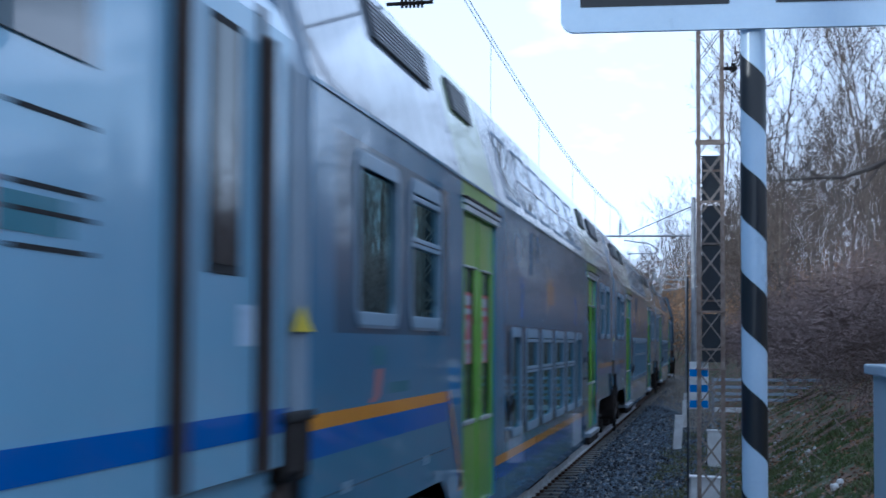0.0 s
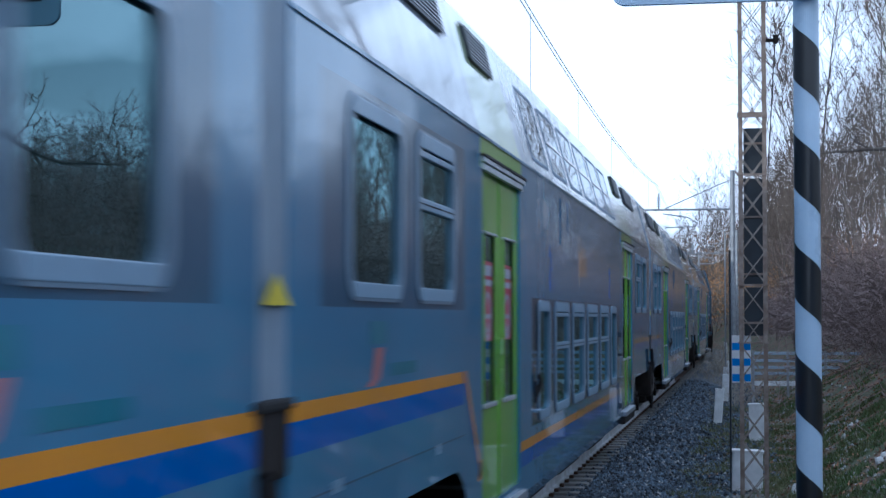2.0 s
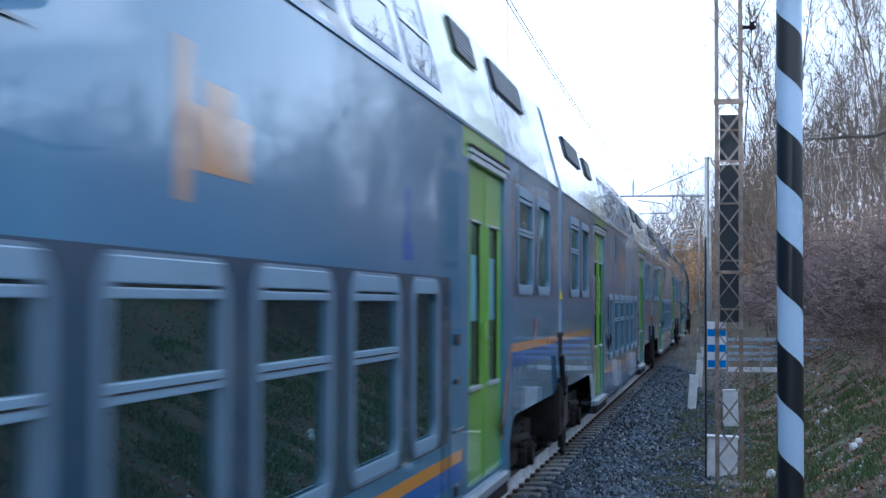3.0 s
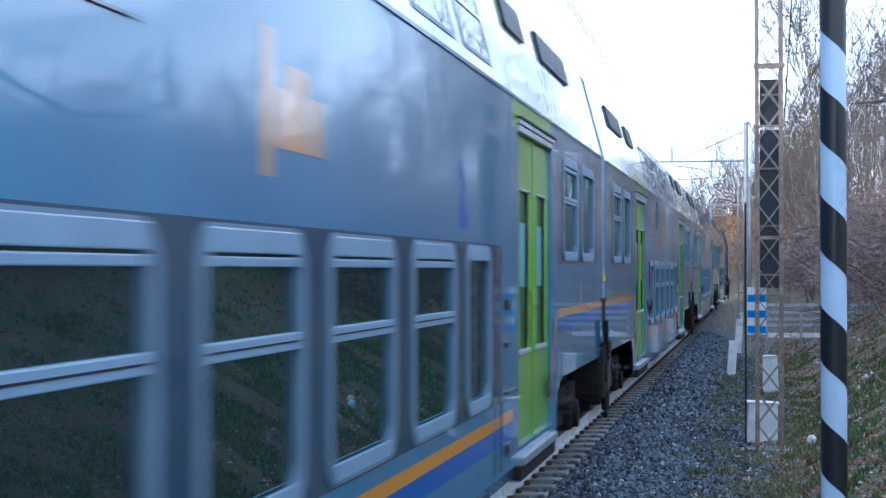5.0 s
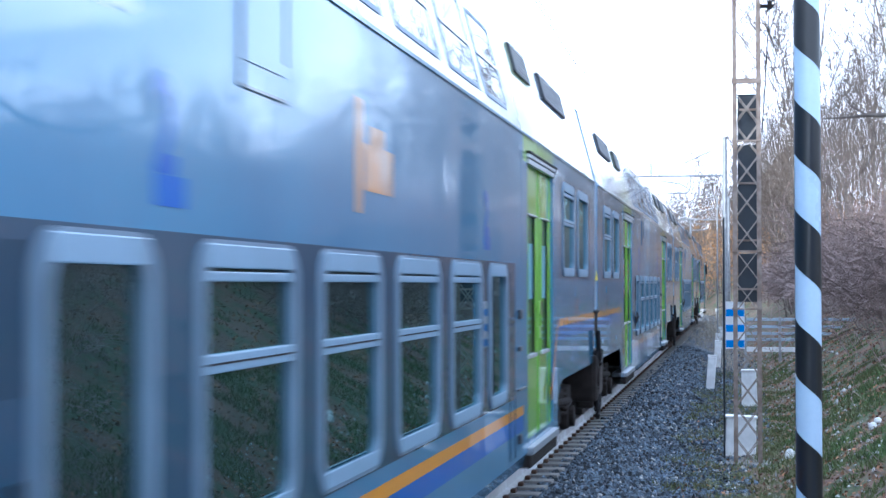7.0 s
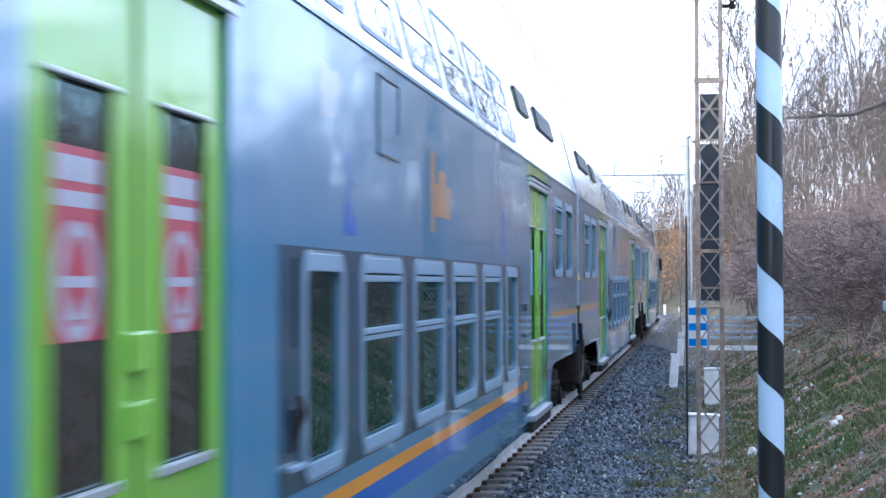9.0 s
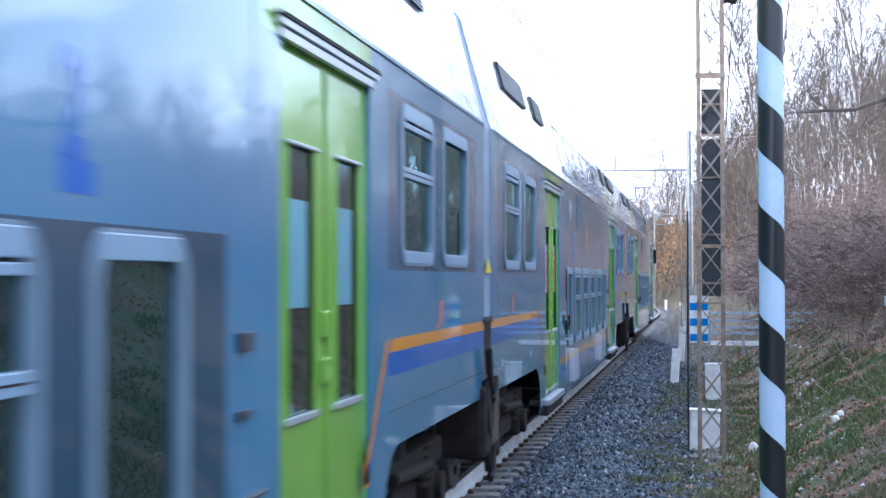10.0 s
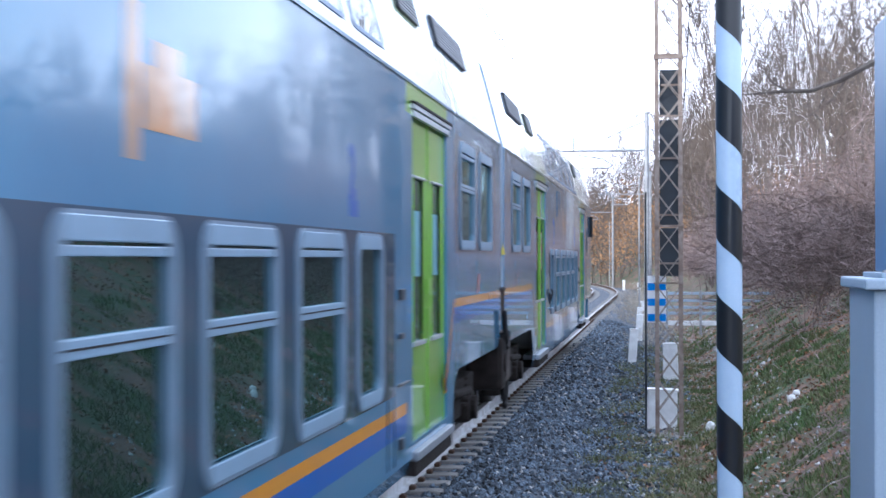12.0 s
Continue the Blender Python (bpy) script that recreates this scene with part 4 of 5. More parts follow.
def locomotive():
    """Box-shaped engine: its rear end meets the first coach at y = 0 and it reaches to y = -15.75."""
    lo = thing("locomotive", label="pale blue-white locomotive with a blue band, moving along the track", category="locomotive")
    bm = bmesh.new()
    cross = [(1.36, 1.49), (1.36, 3.55), (1.28, 3.72), (1.02, 3.95), (0.6, 4.05), (0, 4.08)]
    full = cross + [(-x, z) for x, z in reversed(cross[:-1])]
    ys = [-15.6, -15.0, -12, -9, -6, -3.6, -2.02, -0.76, -0.22]
    g = [[bm.verts.new((x, y, z)) for x, z in full] for y in ys]
    for a, b in zip(g, g[1:]):
        for i in range(len(full) - 1):
            bm.faces.new((a[i], b[i], b[i + 1], a[i + 1]))
    bm.faces.new(g[0])
    bm.faces.new(g[-1])
    bmesh.ops.recalc_face_normals(bm, faces=bm.faces)
    part("body", bm, M_WHITE_L, lo)
    part("frame_sill", B(-1.30, 1.30, -15.4, -0.3, 1.05, 1.488, 0.02), M_WHITE_L, lo)
    part("blue_band", B(1.355, 1.366, -15.3, -2.07, 1.65, 1.765), M_BLUE, lo, "blue painted band")
    part("blue_band", B(1.355, 1.366, -1.93, -0.26, 1.65, 1.765), M_BLUE, lo, "blue painted band")
    for y in (-2.0, -0.79):
        part("handrail", cyl(bmesh.new(), (1.40, y, 1.5), (1.40, y, 3.45), 0.035, 10), M_SEAM, lo, "brown vertical grab rail")
        part("door_seal", B(1.355, 1.372, y - 0.05, y + 0.05, 1.5, 3.6), M_SEAM, lo)
    part("door_window", B(1.355, 1.368, -1.58, -1.10, 2.36, 3.44, 0.004), M_RUBBER, lo)
    part("door_pane", B(1.366, 1.374, -1.54, -1.18, 2.40, 3.40), M_GLASS_DARK, lo, "dark door glass")
    part("cab_window", B(1.355, 1.370, -3.9, -2.85, 2.98, 3.5, 0.004), M_GLASS_DARK, lo, "dark side window")
    for z in (2.78, 2.55, 2.47, 2.36):
        part("grille_line", B(1.355, 1.364, -3.5, -2.82, z - 0.008, z + 0.008), M_RUBBER, lo)
    part("emblem", B(1.355, 1.363, -3.6, -3.02, 2.40, 2.52), M_TEAL, lo, "faded teal emblem blocks")
    part("emblem", B(1.355, 1.363, -3.85, -3.62, 2.38, 2.56), M_RED, lo, "faded red emblem stroke")
    part("notice", B(1.355, 1.363, -1.08, -0.86, 2.06, 2.24), M_WPAINT, lo, "white notice sheet")
    for y in np.arange(-13.5, -4.5, 1.5):
        part("air_grille", B(1.355, 1.368, y, y + 1.2, 2.9, 3.4), M_VENT, lo)
    mine = []
    for yc in (-3.4, -12.3):
        bogie(lo, yc, mine)
    for y in (-15.7, ):
        for s in (1, -1):
            part("buffer", cyl(bmesh.new(), (s * 0.9, y + 0.3, 1.03), (s * 0.9, y - 0.3, 1.03), 0.2, 16), M_GRIME, lo)
    part("pantograph", box(B(-0.8, 0.8, -4.1, -4.0, 5.2, 5.25), -0.05, 0.05, -4.1, -4.0, 4.05, 5.2), M_GRIME, lo)
    AXLES.append(mine)
    return lo


M_GLASS_DARK = mat("dark_tinted_glass", (0.02, 0.03, 0.035), rough=0.04, var=0.02, spec=0.9)
CARS = []
# the first two coaches have the divided window on the door side of the end saloon
for swap, count in ((True, 2), (False, 4)):
    first = coach(swap=swap)
    CARS.append(first)
    for _ in range(count - 1):
        c = copy_thing(first, Matrix())
        AXLES.append([o for o in c.children_recursive if o.name.startswith("wheelset")])
        CARS.append(c)
# one coach wears its triangle lower
for o in CARS[3].children:
    if o.name.startswith("warning_triangle"):
        o.location.z -= 0.19
TAIL = coach(cab=True)
CARS.append(TAIL)
LOCO = locomotive()
AXLE_OF = dict(zip(CARS[:6] + [TAIL, LOCO], [AXLES[0]] + AXLES[1:6] + [AXLES[6], AXLES[7]]))


# ---------- things beside the line ----------
def ground_at(x, y):
    """Ground height at a place on the straight."""
    return ground_z(y, x - XC)


def striped_post():
    px, py, r = 0.305, 7.5, 0.0575
    zb = ground_at(px, py)
    th = thing("striped_sign_post", label="black and white striped steel post carrying a wide signal board", category="sign post", m=pose(px, py, 0))
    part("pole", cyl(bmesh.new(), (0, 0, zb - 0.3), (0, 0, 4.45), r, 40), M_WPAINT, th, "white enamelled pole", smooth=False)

    def band():
        bm = bmesh.new()
        n, rows = 40, 2
        g = []
        for i in range(n + 1):
            a = 2 * math.pi * i / n
            c = Vector((-math.cos(a) * (r + 0.0015), -math.sin(a) * (r + 0.0015), 0))
            d = -0.155 * a / math.pi
            g.append([bm.verts.new(c + Vector((0, 0, d + k * 0.247))) for k in (0, 1)])
        for i in range(n):
            bm.faces.new((g[i][0], g[i + 1][0], g[i + 1][1], g[i][1]))
        return mesh_of(bm, "black_band", M_BPAINT, True)
    me = band()
    for k in range(8):
        z = 1.69 - 0.492 * 4 + 0.492 * k
        if z < 3.3:
            part("black_band", me, None, th, "black painted band", pose(0, 0, z))
    bm = bmesh.new()
    x0, x1, z0, z1, t = -0.865, 0.865, 3.495, 4.5, 0.03
    pts = []
    for cx, cz, st in ((x1 - 0.06, z1 - 0.06, 0), (x0 + 0.06, z1 - 0.06, 90), (x0 + 0.06, z0 + 0.06, 180), (x1 - 0.06, z0 + 0.06, 270)):
        for i in range(6):
            a = radians(st + 18 * i)
            pts.append((cx + 0.06 * math.cos(a), cz + 0.06 * math.sin(a)))
    f = bm.faces.new([bm.verts.new((x, -r - 0.035, z)) for x, z in pts])
    e = bmesh.ops.extrude_face_region(bm, geom=[f])
    for v in e["geom"]:
        if isinstance(v, bmesh.types.BMVert):
            v.co.y += t
    bmesh.ops.recalc_face_normals(bm, faces=bm.faces)
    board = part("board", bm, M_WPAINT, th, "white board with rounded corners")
    for a, b in ((-0.775, -0.105), (0.100, 0.775)):
        part("black_field", B(a, b, -r - 0.039, -r - 0.034, 3.61, 4.40), M_BPAINT, board, "black enamel field")
    for z in (3.7, 4.3):
        part("clamp", B(-0.09, 0.09, -r - 0.006, 0.075, z, z + 0.05, 0.006), M_GALV, th)


def lattice_mast():
    cx, cy, w = 0.118, 23.7, 0.168
    zb = ground_at(cx, cy) - 0.1
    top = 10.2
    th = thing("lattice_mast", label="rust-stained lattice steel catenary mast beside the track", category="catenary mast", m=pose(cx, cy, 0))
    for sx in (-1, 1):
        for sy in (-1, 1):
            bm = bmesh.new()
            box(bm, sx * w - 0.03, sx * w + 0.03, sy * w - 0.004, sy * w + 0.004, zb, top)
            box(bm, sx * (w + 0.026) - 0.004, sx * (w + 0.026) + 0.004, sy * w - (0.05 if sy > 0 else 0), sy * w + (0.05 if sy < 0 else 0), zb, top)
            part("leg", bm, M_MAST, th)

    def lace(a, b):
        bm = bmesh.new()
        d = Vector(b) - Vector(a)
        m = Matrix.Translation((Vector(a) + Vector(b)) / 2) @ d.to_track_quat("X", "Z").to_matrix().to_4x4()
        bmesh.ops.create_cube(bm, size=1, matrix=m @ Matrix.Diagonal((d.length, 0.007, 0.014, 1)))
        return mesh_of(bm, "lacing_bar", M_LACE)
    h = 0.447
    front = [lace((-w, 0, 0), (w, 0, h)), lace((w, 0.013, 0), (-w, 0.013, h))]
    deep = [lace((0, -w, 0), (0, w, h)), lace((0.013, w, 0), (0.013, -w, h))]
    n = int((top - zb) / h)
    for i in range(n):
        for me in front:
            for sy in (-1, 1):
                part("lacing_bar", me, None, th, m=pose(0, sy * w, zb + i * h))
        for me in deep:
            for sx in (-1, 1):
                part("lacing_bar", me, None, th, m=pose(sx * w, 0, zb + i * h))
    for z, k in ((4.950, 0.04), (4.103, 0.014), (2.539, 0.014), (1.727, 0.012)):
        part("batten", B(-w - 0.045, w + 0.045, -w - 0.03, -w - 0.01, z - k, z + k, 0.003), M_MAST, th)
    # arm over the track with its insulators
    arm = part("cantilever", cyl(bmesh.new(), (-w, 0, 8.35), (-4.1, 0, 7.16), 0.035, 10), M_GALV, th)
    bm = cyl(bmesh.new(), (-4.05, 0, 7.12), (-4.75, 0, 7.10), 0.03, 10)
    for i in range(6):
        cyl(bm, (-4.2 - 0.06 * i, 0, 7.11), (-4.225 - 0.06 * i, 0, 7.11), 0.075, 12)
    part("insulator", bm, M_GRIME, arm, "ribbed dark insulator")
    zk = 6.008
    part("bracket", box(B(w, w + 0.22, -0.03, 0.03, zk, zk + 0.05, 0.01), w + 0.13, w + 0.2, -0.05, 0.05, zk - 0.02, zk + 0.1, 0.01), M_GRIME, th, "dark cable bracket")
    part("cable", cyl(bmesh.new(), (w + 0.16, 0, zk - 0.02), (w + 0.05, 0.02, 4.221), 0.009, 6), M_RUBBER, th)
    part("cable", cyl(bmesh.new(), (w + 0.2, 0, zk + 0.08), (w + 0.8, 0.1, zk + 1.35), 0.009, 6), M_RUBBER, th)
    part("concrete_foot", B(-0.33, 0.33, -0.33, 0.33, zb - 0.3, zb + 0.12, 0.03), M_CONCRETE, th)
    # narrow marker boards bolted to the far side, seen from behind
    bd = thing("marker_board", label="tall dark board bolted behind the mast, seen from its back", category="sign board", m=pose(cx + 0.015, cy + w + 0.06, 0))
    for z0, z1 in ((4.138, 4.809), (2.562, 4.080), (1.821, 2.515)):
        part("board_section", B(-0.142, 0.142, 0, 0.02, z0, z1, 0.004), M_BOARD, bd)
    for z in (4.57, 3.51, 2.69, 1.99):
        part("board_bracket", B(-0.15, 0.15, -0.03, 0, z, z + 0.03), M_MAST, bd)


def chequer_sign():
    y = 24.0
    th = thing("chequer_sign", label="small blue and white chequered plate fixed to the mast", category="sign", m=pose(-0.056, y, 0))
    part("plate", B(-0.135, 0.135, 0, 0.012, 1.145, 1.827, 0.003), M_WPLATE, th, "white enamel plate")
    n, h = 6, 0.670 / 6
    for i in range(n):
        for c, (a, b) in enumerate(((-0.131, -0.004), (0.004, 0.131))):
            if i % 2 == 0:
                part("blue_field", B(a, b, -0.003, 0.0, 1.166 + i * h, 1.159 + (i + 1) * h), M_CBLUE, th)
    part("sign_post", cyl(bmesh.new(), (-0.158, 0.03, ground_at(-0.1, y) - 0.1), (-0.158, 0.03, 3.05), 0.014, 8), M_BOARD, th)


def white_boxes():
    for x, y, w, d, h, tilt, lab in ((0.0, 24.75, 0.46, 0.30, 0.56, 4, "weathered white box standing behind the mast foot"),
                                     (0.21, 34.6, 0.32, 0.28, 0.74, -2, "weathered white marker box beside the path")):
        z = ground_at(x, y)
        bm = box(bmesh.new(), -w / 2, w / 2, -d / 2, d / 2, -0.05, h, 0.015)
        for v in bm.verts:
            if v.co.z > 0.1:
                v.co.x *= 0.93
                v.co.y *= 0.93
        th = thing("white_box", bm, M_POSTW, lab, "box", m=pose(x, y, z, 0, tilt * 0.6, tilt))
        part("lid", B(-w / 2 - 0.01, w / 2 + 0.01, -d / 2 - 0.01, d / 2 + 0.01, h, h + 0.03, 0.008), M_POSTW, th)


def line_posts():
    bm = box(bmesh.new(), -0.10, 0.10, -0.07, 0.07, -0.15, 0.80, 0.02)
    me = mesh_of(bm, "line_post", M_POSTW)
    cap = mesh_of(B(-0.11, 0.11, -0.08, 0.08, 0.80, 0.84, 0.012), "cap", M_POSTW)
    for i, (s, u, lean) in enumerate(((39.9, 2.57, 4), (50, 2.60, 3), (57.5, 2.5, 5), (66, 2.6, -2), (76, 2.6, 2), (88, 2.6, 0), (101, 2.6, 2), (115, 2.6, -2), (130, 2.6, 0))):
        p = beside(s, u, ground_z(s, u))
        th = thing("line_post", me, label="short whitewashed concrete post, slightly leaning, in the ballast", category="post", group="white posts along the track", m=pose(*p, 0, lean, random.uniform(-8, 8)))
        part("cap", cap, None, th)


def rail_fence():
    y = 50.0
    th = thing("pipe_fence", label="pale metal fence with horizontal rails across the path", category="fence", m=pose(0, y, 0))
    for z in (0.12, 0.42, 0.60, 0.80, 1.02):
        part("rail", B(0.15, 3.4, -0.03, 0.03, z - (0.07 if z < 0.2 else 0.042), z + (0.07 if z < 0.2 else 0.042), 0.008), M_CABINET if z > 0.2 else M_POSTW, th)
    for x in (0.18, 1.2, 2.3, 3.35):
        part("post", B(x - 0.04, x + 0.04, -0.04, 0.04, -0.6, 1.1, 0.01), M_GALV, th)


def cabinets():
    x0, x1, y0, y1 = 0.75, 1.6, 6.0, 6.75
    zb = ground_at(x0, 6.2)
    th = thing("equipment_cabinet", label="pale blue-grey metal cabinet with an overhanging lid beside the track", category="cabinet")
    part("body", B(x0, x1, y0, y1, zb - 0.4, 1.965, 0.01), M_CABINET, th)
    part("lid", B(x0 - 0.032, x1 + 0.04, y0 - 0.03, y1 + 0.04, 1.965, 2.005, 0.008), M_CABINET, th)
    part("door_seam", B(x0 + 0.05, x1 - 0.05, y0 - 0.002, y0 + 0.002, zb, 1.90), M_CABINET, th)
    part("latch", B(x0 + 0.62, x0 + 0.66, y0 - 0.02, y0, 1.1, 1.25, 0.005), M_GALV, th)
    th = thing("control_box", label="tall blue metal box standing on the cabinet lid", category="cabinet")
    part("body", B(0.832, 1.40, 6.12, 6.6, 2.025, 2.985, 0.008), M_CABDOOR, th)
    part("edge_strip", B(0.824, 0.842, 6.112, 6.13, 2.02, 2.99, 0.003), M_WPAINT, th)
    part("base_flange", B(0.79, 1.46, 6.08, 6.64, 2.005, 2.025, 0.004), M_CABINET, th)
    for i in range(14):
        part("vent_slot", B(0.92, 1.35, 6.115, 6.121, 2.15 + 0.055 * i, 2.17 + 0.055 * i), M_BOARD, th)
    for x in (0.80, 0.815):
        part("bolt", cyl(bmesh.new(), (x, 6.1, 2.02), (x, 6.1, 2.035), 0.008, 6), M_GALV, th)


def far_masts():
    """Round steel masts with arms, one after another along the curve."""
    base = thing("catenary_mast", label="slim grey catenary mast with an arm over the track", category="catenary mast", group="catenary masts along the curve")
    part("shaft", cyl(bmesh.new(), (0, 0, -0.6), (0, 0, 7.4), 0.11, 12, 0.08), M_GALV, base)
    arm = part("arm", cyl(bmesh.new(), (0, 0, 6.0), (-3.2, 0, 6.0), 0.04, 8), M_GALV, base)
    part("arm_stay", cyl(bmesh.new(), (0, 0, 7.1), (-2.4, 0, 6.05), 0.02, 8), M_GALV, base)
    bm = bmesh.new()
    cyl(bm, (-2.65, 0, 5.95), (-2.65, 0, 6.6), 0.03, 8)
    part("hanger", bm, M_GALV, arm)
    bm = bmesh.new()
    for i in range(5):
        cyl(bm, (-2.65, 0, 6.1 + 0.08 * i), (-2.65, 0, 6.13 + 0.08 * i), 0.08, 10)
    part("insulator", bm, M_CABINET, arm, "ribbed insulator")
    pts = [(-2.5, 0, 5.85), (-1.6, 0, 5.72), (-1.25, 0, 5.5), (-1.35, 0, 5.38), (-2.4, 0, 5.35)]
    bm = bmesh.new()
    for a, b in zip(pts, pts[1:]):
        cyl(bm, a, b, 0.025, 8)
    part("steady_arm", bm, M_GALV, base)
    part("ladder_pole", cyl(bmesh.new(), (-0.28, 0, -0.5), (-0.28, 0, 5.2), 0.03, 6), M_GALV, base)
    first = True
    for s in (60, 101, 140, 178):
        x, y, a = track(s)
        p = beside(s, 2.78)
        m = pose(p.x, p.y, 0, 0, 0, math.degrees(a))
        if first:
            base.matrix_basis, first = m, False
        else:
            copy_thing(base, m)


class Pile:
    def __init__(self):
        self.v, self.f = [], []

    def add(self, vf):
        o = len(self.v)
        self.v += [tuple(p) for p in vf[0]]
        self.f += [tuple(i + o for i in q) for q in vf[1]]


def wires():
    """Messenger and contact wires from mast to mast with droppers."""
    spans = [(-22, 20), (20, 60), (60, 101), (101, 140), (140, 178)]
    pile_m, pile_c = Pile(), Pile()
    for off in (-0.03, 0.03):
        pts = []
        for a, b in spans:
            for i in range(14):
                k = i / 14
                pts.append(beside(a + (b - a) * k, 0.05 + off, 6.92 - 4 * 0.42 * k * (1 - k)))
        pile_m.add(tube(pts, [0.008] * len(pts), 5))
        pts = [beside(s, off + 0.02 + 0.18 * math.cos(s * 0.0785), 5.35) for s in np.linspace(-22, 178, 90)]
        pile_c.add(tube(pts, [0.006] * len(pts), 5))
    th = thing("overhead_wire", raw("overhead_wire", pile_m.v, pile_m.f, M_WIRE), label="sagging carrier wire above the track", category="overhead wire")
    th2 = thing("contact_wire", raw("contact_wire", pile_c.v, pile_c.f, M_WIRE), label="taut contact wire above the track", category="overhead wire")
    for a, b in spans[:4]:
        for k in (0.12, 0.3, 0.5, 0.7, 0.88):
            s = a + (b - a) * k
            bm = bmesh.new()
            cyl(bm, beside(s, 0.05, 6.92 - 1.68 * k * (1 - k)), beside(s, 0.05, 5.35), 0.004, 5)
            part("dropper", bm, M_WIRE, th)


def grow(rng, base, way, length, rad, level, trunk, crown, top=3, kids=(16, 6, 4), rise=0.25, wob=0.10, hold=0, thin=0.0035):
    """A bending limb that bears smaller ones; the stem goes to trunk, the rest to crown."""
    n = (9, 4, 3, 2)[level]
    pts, d = [base.copy()], way.normalized()
    for i in range(n):
        d = (d + Vector(rng.normal(0, wob, 3)) + Vector((0, 0, rise * (0.1 if level == 0 else 0.35)))).normalized()
        pts.append(pts[-1] + d * (length / n))
    rads = [max(thin, rad * (1 - 0.93 * (i / n) ** (0.8 if level == 0 else 1))) for i in range(n + 1)]
    (trunk if level <= hold else crown).add(tube(pts, rads, (7, 3, 2, 2)[level]))
    if level >= top:
        return
    for _ in range(kids[level]):
        k = rng.uniform(0.28 if level == 0 else 0.15, 0.98)
        i = min(n - 1, int(k * n))
        p = pts[i].lerp(pts[i + 1], k * n - i)
        ax = (pts[i + 1] - pts[i]).normalized()
        side = Vector(rng.normal(0, 1, 3))
        side = (side - ax * side.dot(ax)).normalized()
        spread = rng.uniform(0.5, 1.0) * (0.72 if level == 0 else 1.0)
        grow(rng, p, ax * (1.0 if level == 0 else 0.9) + side * spread, length * rng.uniform(0.22, 0.42) * (1.15 - 0.6 * k if level == 0 else 1.1), max(0.004, rads[i] * 0.5), level + 1, trunk, crown, top, kids, rise, wob * 1.5, hold, thin)


TREE_LABELS = ("tall bare tree with thin grey branches on the bank", "bare winter tree with a slender forked crown", "leafless young tree with a few brown leaves")


